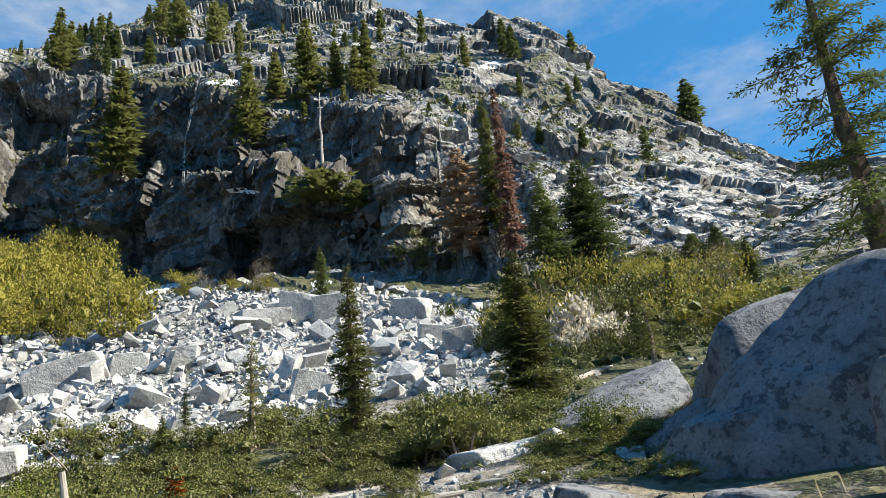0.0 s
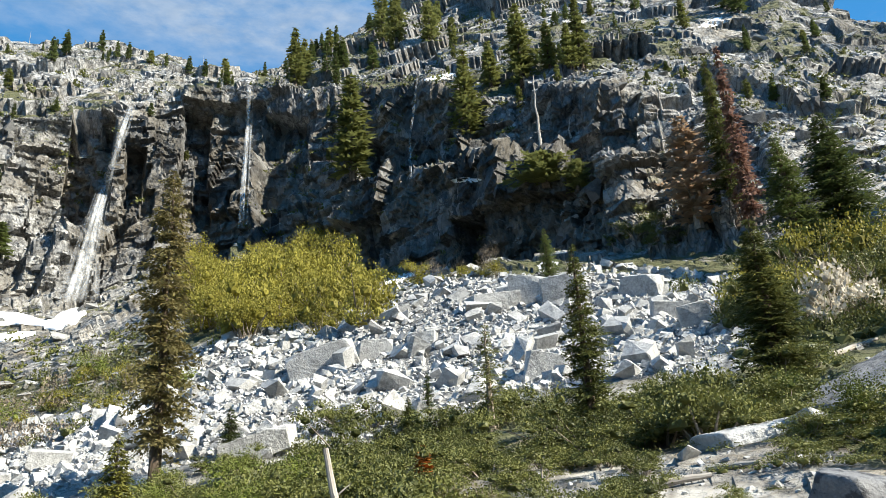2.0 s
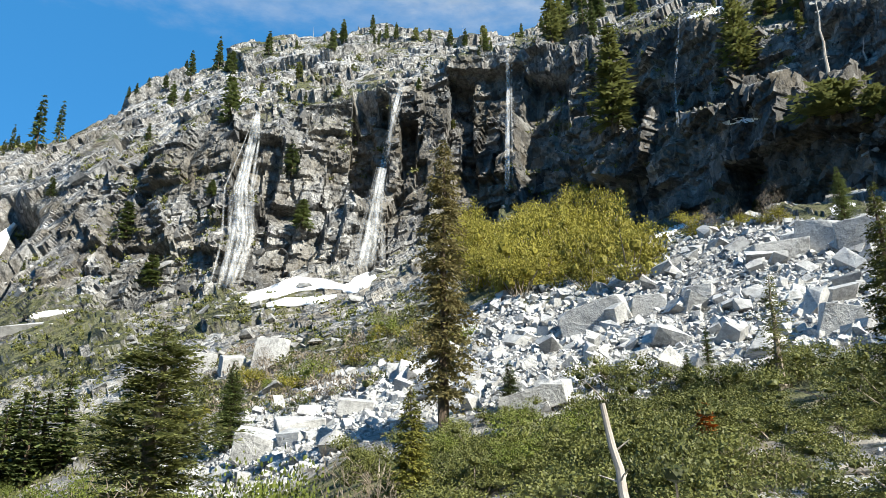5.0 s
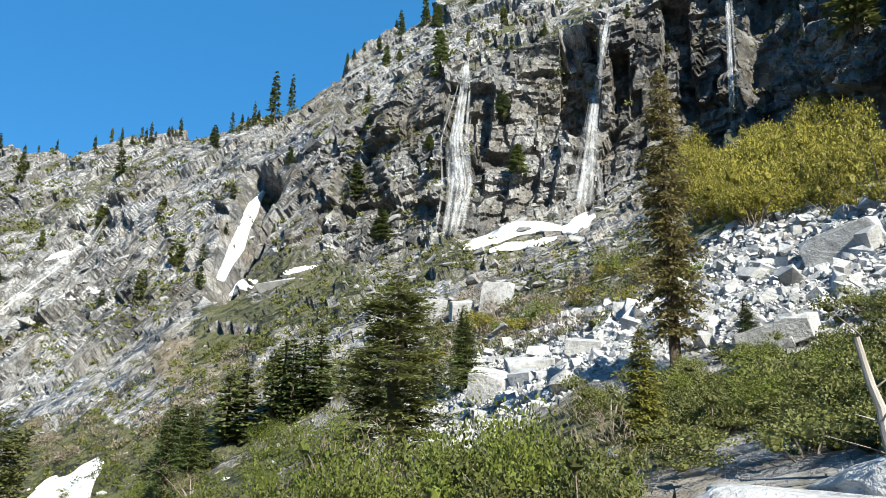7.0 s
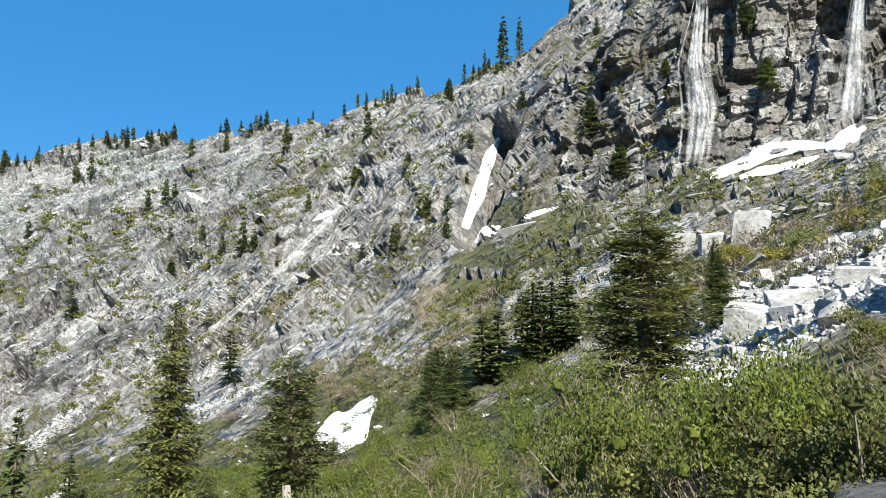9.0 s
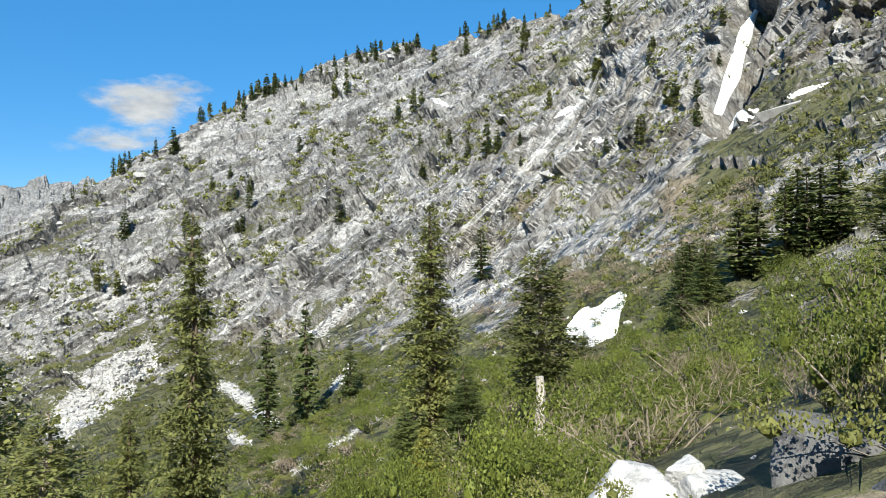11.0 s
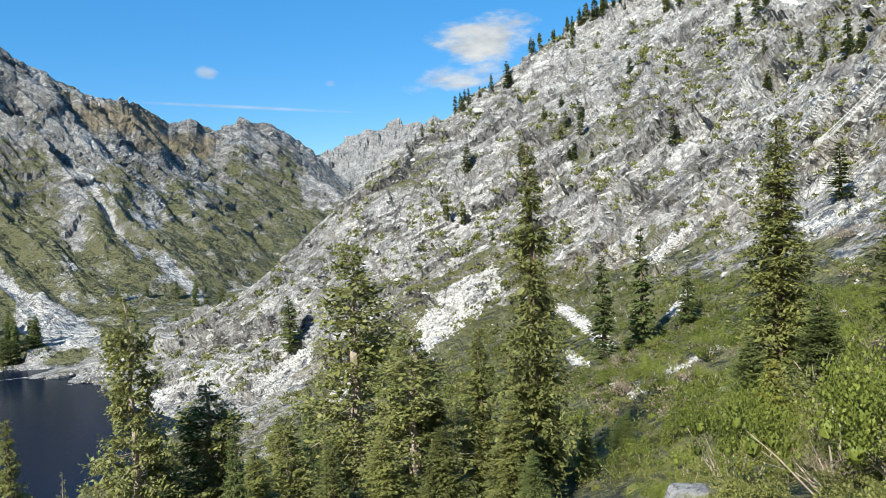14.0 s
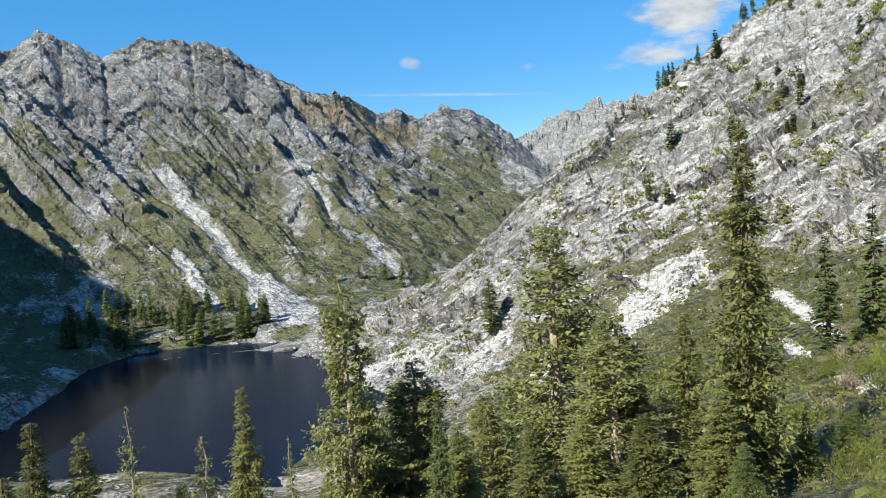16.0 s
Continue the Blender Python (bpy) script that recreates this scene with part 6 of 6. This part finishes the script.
def skyline_trees():
    """Small conifers along the ridges and on the ledges."""
    rng = np.random.default_rng(15)
    for i in range(150):
        az = rng.uniform(62, 119)
        el = np.interp(az, CREST_AZ, CREST_EL) - abs(rng.normal(0.1, 0.35))
        g, _ = sight(az, el)
        if g is None or math.hypot(g.x, g.y) > 1000:
            continue
        r = math.hypot(g.x, g.y)
        h = min(rng.uniform(0.5, 1.25), 1.3) * radians(1) * r
        plant("small" if rng.random() < 0.7 else "tuft", g, h, h * rng.uniform(0.25, 0.4), int(rng.integers(100)), "conifers on the skyline")
    for i in range(46):
        az = rng.uniform(20, 63)
        g, _ = sight(az, np.interp(az, CREST_AZ, CREST_EL) - abs(rng.normal(0.2, 0.5)))
        if g is not None:
            h = rng.uniform(0.7, 2.2) * radians(1) * math.hypot(g.x, g.y)
            kind = "snag" if rng.random() < 0.2 else "small"
            plant(kind, g - Vector((0, 0, 0.2)), h, h * (0.1 if kind == "snag" else rng.uniform(0.25, 0.4)), int(rng.integers(100)), "conifers on the skyline")
    for i in range(46):
        az = rng.uniform(-6, 29)
        g, nrm = sight(az, np.interp(az, CREST_AZ, CREST_EL) - abs(rng.normal(0, 3.2)))
        if g is None or nrm.z < 0.3:
            continue
        h = rng.uniform(1.4, 3.6) * radians(1) * math.hypot(g.x, g.y)
        plant(("far_tall", "small", "far_fir", "small", "tuft")[i % 5], g - Vector((0, 0, 0.3)), h, h * rng.uniform(0.2, 0.32), int(rng.integers(100)), "conifers on the ledges")
    for i in range(230):
        az = rng.uniform(-22, 118)
        top = np.interp(az, CREST_AZ, CREST_EL)
        el = top - rng.uniform(0.2, 9 if az < 62 else 12)
        g, nrm = sight(az, el)
        if g is None or nrm.z < 0.35:
            continue
        r = math.hypot(g.x, g.y)
        if r < 110 or r > 1000 or g.z < -60:
            continue
        h = rng.uniform(0.6, 2.1) * radians(1) * min(r, 420)
        plant("small" if rng.random() < 0.6 else "tuft", g, h, h * rng.uniform(0.28, 0.45), int(rng.integers(100)), "conifers on the ledges")


skyline_trees()


def shore_trees():
    """The belt of conifers behind the lake's far shore."""
    rng = np.random.default_rng(21)
    for i in range(85):
        az = rng.choice([rng.uniform(151.5, 159), rng.uniform(145.5, 151.5), rng.uniform(133, 142)], p=[0.55, 0.35, 0.1])
        r = rng.uniform(455, 520) if az > 143 else rng.uniform(470, 600)
        g = polar(az, r)
        if g is None or g.z < -74.5:
            continue
        h = rng.uniform(9, 19)
        plant("small", g, h, h * rng.uniform(0.28, 0.4), int(rng.integers(100)), "conifers on the far shore")


shore_trees()


# ---- water and snow on the cliffs ----
def waterfall(rows, strands, label, seed, proud=1.5, hang=3):
    """Strands of falling water down a line of headings: az, el, width in degrees."""
    rng = np.random.default_rng(seed)
    az, el, wide = (np.array(c) for c in zip(*rows))
    root = tagged(new("waterfall"), label, "waterfall")
    root.matrix_basis = Matrix.Translation(sight(az[-1], el[-1])[0])
    u = np.linspace(0, 1, 60)
    k = np.linspace(0, 1, len(rows))
    for s in range(strands):
        off = rng.normal(0, 0.33)
        a, b = sorted(rng.uniform(-0.2, 1.2, 2)) if s > strands // 3 else (0, 1)
        thick = rng.uniform(0.025, 0.12)
        strong = rng.uniform(0.15, 0.6)
        drift = rng.normal(0, 0.08)
        line = []
        for t in u:
            if t < a or t > b:
                continue
            w = np.interp(t, k, wide)
            g, _ = sight(np.interp(t, k, az) + (off + drift * math.sin(t * 9 + s)) * w, np.interp(t, k, el))
            if g is None:
                continue
            line.append((g - EYE, thick * (0.25 + w)))
        if len(line) < 4:
            continue
        reach = [min(q.length for q, _ in line[max(0, i - hang):i + 5]) - proud - 0.03 * s for i in range(len(line))]
        line = [(EYE + q.normalized() * far_, w) for (q, w), far_ in zip(line, reach)]
        V, F, A = [], [], []
        for i, (q, w) in enumerate(line):
            side = Vector((0, 0, 1)).cross(q - EYE).normalized() * radians(w) * (q - EYE).length
            V += [q - side, q, q + side]
            end = min(1.0, i / 3, (len(line) - 1 - i) / 3)
            A += [0.0, strong * end, 0.0]
        for i in range(len(line) - 1):
            o = 3 * i
            F += [(o, o + 1, o + 4, o + 3), (o + 1, o + 2, o + 5, o + 4)]
        ob = mesh_object("strand", np.array([v[:] for v in V]) - np.array(root.matrix_basis.translation), F, M["fall"], root, shade=True)
        ob.data.attributes.new("mist", "FLOAT", "POINT").data.foreach_set("value", np.array(A, dtype=np.float32))
    return root


waterfall([(33.5, 32.3, 0.35), (33.6, 28.8, 0.4), (33.9, 22.1, 0.5)], 34, "tall thin white waterfall dropping from a dark cliff", 1, 1.5, 60)
waterfall([(42.4, 30.4, 0.35), (42.9, 28.6, 0.6), (43.3, 27.0, 0.5), (44.1, 22.7, 0.8), (44.5, 19.0, 1.5), (44.8, 16.3, 2.2)], 32, "white waterfall fanning over dark rock steps", 2)
waterfall([(54.2, 27.4, 0.3), (54.4, 25.2, 0.9), (55.1, 21.7, 1.5), (54.8, 18.3, 1.9), (55.5, 14.4, 1.7)], 40, "wide white waterfall sliding down broken granite", 3)
waterfall([(19.2, 33.4, 0.2), (20.2, 28.9, 0.3), (20.3, 25.6, 0.3)], 6, "thin trickling waterfall on a dark cliff", 4)
waterfall([(32.4, 32.0, 0.15), (31.8, 30.8, 0.3), (31.1, 29.4, 0.4)], 6, "thin side strand of a waterfall", 5)
waterfall([(80.6, 14.5, 0.6), (81.7, 12.2, 0.8), (82.9, 11.0, 0.5), (85.6, 8.2, 0.4), (88.7, 4.9, 0.5), (90.8, 2.9, 0.6)], 18, "white stream running down a granite gully", 6)


def snow_patch(az, el, wide, high, slant, seed, label="old white snow patch lying on the rocks"):
    """A lens of old snow on the ground round a heading."""
    rng = np.random.default_rng(seed)
    rows, cols = 10, 30
    V, F = [], []
    wob = rng.uniform(0, 6.28, 4)
    far_ = None
    for i in range(rows):
        f = i / (rows - 1)
        for j in range(cols):
            t = 6.283 * j / cols
            reach = f * (1 + 0.22 * math.sin(2 * t + wob[0]) + 0.16 * math.sin(3 * t + wob[1]) + 0.1 * math.sin(5 * t + wob[2]))
            a = az + wide * reach * math.cos(t)
            e = el + high * reach * math.sin(t) + slant * (a - az)
            g, _ = sight(a, e)
            if g is None:
                g = far_ if far_ is not None else spot(a, 100, e)
            far_ = g
            r = (g - EYE).length
            lift = 0.25 * radians(min(wide, high)) * r * math.sqrt(max(0, 1 - f * f)) - 0.12 * f
            V.append((g.x, g.y, g.z + lift))
    for i in range(rows - 1):
        for j in range(cols):
            a, b = i * cols + j, i * cols + (j + 1) % cols
            F.append((a, b, b + cols, a + cols))
    return tagged(mesh_object("snow_patch", np.array(V), F, M["snow"], shade=True), label, "snow", "snow patches")


def snow_strip(rows, seed, label, bridge=1):
    """Old snow filling a gully: heading, elevation and half width of each step down it."""
    rng = np.random.default_rng(seed)
    az, el, wide = (np.array(c, dtype=float) for c in zip(*rows))
    steps, cols = 12 * (len(rows) - 1), 11
    k = np.linspace(0, 1, len(rows))
    ways, far_, turns = [], np.zeros((steps + 1, cols)), rng.uniform(0, 6.28, 2)
    for i in range(steps + 1):
        t = i / steps
        left, right = (1 + 0.16 * math.sin(7 * t + p) + 0.1 * math.sin(17 * t + 2 * p) for p in turns)
        tx, ty = (np.interp(t + 0.02, k, c) - np.interp(t - 0.02, k, c) for c in (az, el))
        tx, ty = tx / math.hypot(tx, ty), ty / math.hypot(tx, ty)
        for j in range(cols):
            f = 2 * j / (cols - 1) - 1
            w = np.interp(t, k, wide) * f * (left if f < 0 else right)
            a, e = np.interp(t, k, az) - ty * w, np.interp(t, k, el) + tx * w
            g, _ = sight(a, e)
            ways.append(heading(a, e))
            far_[i, j] = (g - EYE).length if g is not None else far_[i, j - 1]
    # the snow bridges the hollows of the gully and lies against its sides
    for _ in range(bridge):
        pad = np.pad(far_, 1, mode="edge")
        far_ = np.min([pad[a:a + steps + 1, b:b + cols] for a in range(3) for b in range(3)], axis=0)
    for _ in range(3):
        pad = np.pad(far_, 1, mode="edge")
        far_ = np.mean([pad[a:a + steps + 1, b:b + cols] for a in range(3) for b in range(3)], axis=0)
    f = np.linspace(-1, 1, cols)[None, :]
    far_ = far_ - 0.7 * (1 - f * f) - 0.1
    V = [EYE + w * d for w, d in zip(ways, far_.ravel())]
    F = [(i * cols + j, i * cols + j + 1, (i + 1) * cols + j + 1, (i + 1) * cols + j) for i in range(steps) for j in range(cols - 1)]
    return tagged(mesh_object("snow_patch", np.array([v[:] for v in V]), F, M["snow"], shade=True), label, "snow", "snow patches")


snow_strip([(69.8, 17.2, 0.2), (70.5, 16.0, 0.4), (71.0, 14.6, 0.4), (71.5, 13.0, 0.5), (72.1, 11.6, 0.5), (72.5, 10.5, 0.3)], 5, "long strip of old snow in a shaded gully", 0)
snow_strip([(79.2, -2.0, 0.25), (79.8, -2.9, 0.8), (80.9, -4.0, 1.35), (82.3, -4.9, 1.2), (83.4, -5.3, 0.4)], 6, "thick old snow patch above green scrub")
snow_strip([(44.3, 15.9, 0.25), (45.0, 15.5, 0.5), (46.0, 15.0, 0.5), (46.8, 14.7, 0.3)], 7, "small tongue of old snow below a waterfall")
snow_strip([(46.8, 14.9, 0.2), (48.4, 15.1, 0.35), (50.2, 14.9, 0.6), (52.0, 14.4, 0.5), (53.4, 13.9, 0.4), (54.4, 13.5, 0.2)], 8, "broad old snow bank at the foot of the falls")
snow_strip([(47.2, 14.2, 0.15), (49.0, 13.9, 0.3), (51.0, 13.6, 0.35), (52.4, 13.3, 0.15)], 9, "thin bank of old snow on wet slabs")
for i, row in enumerate([
    
    (70.8, 10.2, 1.1, 0.45, -0.35), (66.9, 11.6, 1.3, 0.25, -0.35), (16.8, 33.1, 1.6, 0.3, 0.0), (-5.9, 33.3, 1.3, 0.25, 0.0),
    (21.4, 18.5, 1.4, 0.3, -0.15), (26.3, 18.9, 1.2, 0.4, 0.1)]):
    snow_patch(*row, 200 + i)
for i, row in enumerate([(15.7, 25.5, 1.2, 0.2, 0.0), (9.9, 18.5, 1.0, 0.4, 0.0), (81.5, 9.0, 1.1, 0.35, -0.2), (92.6, 12.3, 0.6, 0.2, 0.3), (83.2, 11.4, 1.0, 0.2, -0.5)]):
    snow_patch(*row, 230 + i)

# more scrub in front of the talus and below the slab, and stones on the bare ground
thicket(["oak", "oak", "lime"], 30, 81, 93, -15.0, -10.5, 0.8, 14, 0.9)
thicket(["oak", "oak", "oak", "lime"], 36, 79, 106, -23.0, -16.0, 0.75, 17, 0.85)
thicket(["lime", "oak", "dry"], 40, 74, 108, -14.0, -6.0, 1.6, 24, 0.8, -0.05)
thicket(["lime", "oak", "dry"], 30, 100, 122, -15.0, -11.0, 2.2, 25, 0.8)
thicket(["oak", "lime"], 24, 104, 130, -22.0, -15.0, 1.4, 15, 0.9)
thicket(["oak"], 20, -18, -2, 1.5, 7.5, 0.6, 16, 0.6)


def scattered_stones():
    rng = np.random.default_rng(44)
    places = []
    for az0, az1, e0, e1, count in ((-8, 30, -2.5, 4.0, 260), (60, 112, -20, -8, 40), (62, 95, -8, 4, 40), (40, 62, -4, 9, 80), (-22, -4, 3, 10, 50)):
        for _ in range(count):
            g, _n = sight(rng.uniform(az0, az1), rng.uniform(e0, e1))
            if g is not None:
                r = math.hypot(g.x, g.y)
                places.append((g, min(0.7, radians(0.15 + 0.3 * rng.pareto(2.8)) * r)))
    tagged(heap("stones", places, "block", 45, 0.4, 0.8, 0.3), "loose pale granite stones on the ground", "stones", kind="stuff")


scattered_stones()


def pole(name, base, tip, radius, mat, label, category, seed, stubs=5):
    """A bare trunk or log from base to tip, with a few broken stubs."""
    rng = np.random.default_rng(seed)
    axis = Vector(tip) - Vector(base)
    size = axis.length
    pts = [(rng.normal(0, 0.02) * size * 0.2, rng.normal(0, 0.02) * size * 0.2, size * i / 7) for i in range(8)]
    v, f = tube(pts, [radius * (1.1 - 0.6 * i / 7) for i in range(8)], 9)
    f.append(tuple(range(8, -1, -1)))
    root = tagged(new(name), label, category)
    root.matrix_basis = Matrix.Translation(Vector(base)) @ axis.to_track_quat("Z", "Y").to_matrix().to_4x4()
    mesh_object("trunk", np.array(v), f, M[mat], root)
    for i in range(stubs):
        z = size * rng.uniform(0.3, 0.95)
        a = rng.uniform(0, 6.28)
        w = rng.uniform(1.5, 4) * radius
        sv, sf = tube([(0, 0, 0), (0, 0, w * 0.5), (0.1 * w, 0, w)], [radius * 0.2, radius * 0.15, radius * 0.05], 5)
        stub = mesh_object("stub", np.array(sv), sf, M[mat], root)
        stub.matrix_basis = pose(0, 0, z) @ pose(0, 0, 0, 0, 0, math.degrees(a)) @ pose(0, 0, 0, 62)


low = polar(25.6, 9.0)
pole("snag", low - Vector((0, 0, 0.3)), spot(27.4, 9.0, 6.3), 0.065, "dead", "leaning bare grey dead trunk in low scrub", "dead tree", 3)
for i, (a0, e0, a1, e1, rad) in enumerate([(5.0, 1.9, 0.4, 2.3, 0.07), (0.6, 2.7, -2.8, 2.9, 0.06), (13.0, 1.2, 7.0, 1.4, 0.06), (-8.6, 9.3, -11.5, 9.9, 0.12)]):
    g0, g1 = sight(a0, e0)[0], sight(a1, e1)[0]
    pole("fallen_log", g0 + Vector((0, 0, rad)), g1 + Vector((0, 0, rad)), rad, "dead", "weathered fallen log lying on stony ground", "log", 20 + i)
g0 = polar(85.3, 25)
pole("stump", g0 - Vector((0, 0, 0.3)), spot(85.4, math.hypot(g0.x, g0.y), -8.1), 0.26, "dead", "thick bare silver trunk standing in green scrub", "dead tree", 9, 1)

thicket(["oak"], 34, 4, 29, 2.8, 5.2, 0.85, 31, 0.7)
thicket(["oak", "oak", "oak", "dry"], 22, -6, 26, -1.5, 2.0, 0.55, 33, 0.7)
thicket(["oak", "oak", "lime"], 16, -20, -4, 4.0, 9.5, 0.9, 34, 0.7)
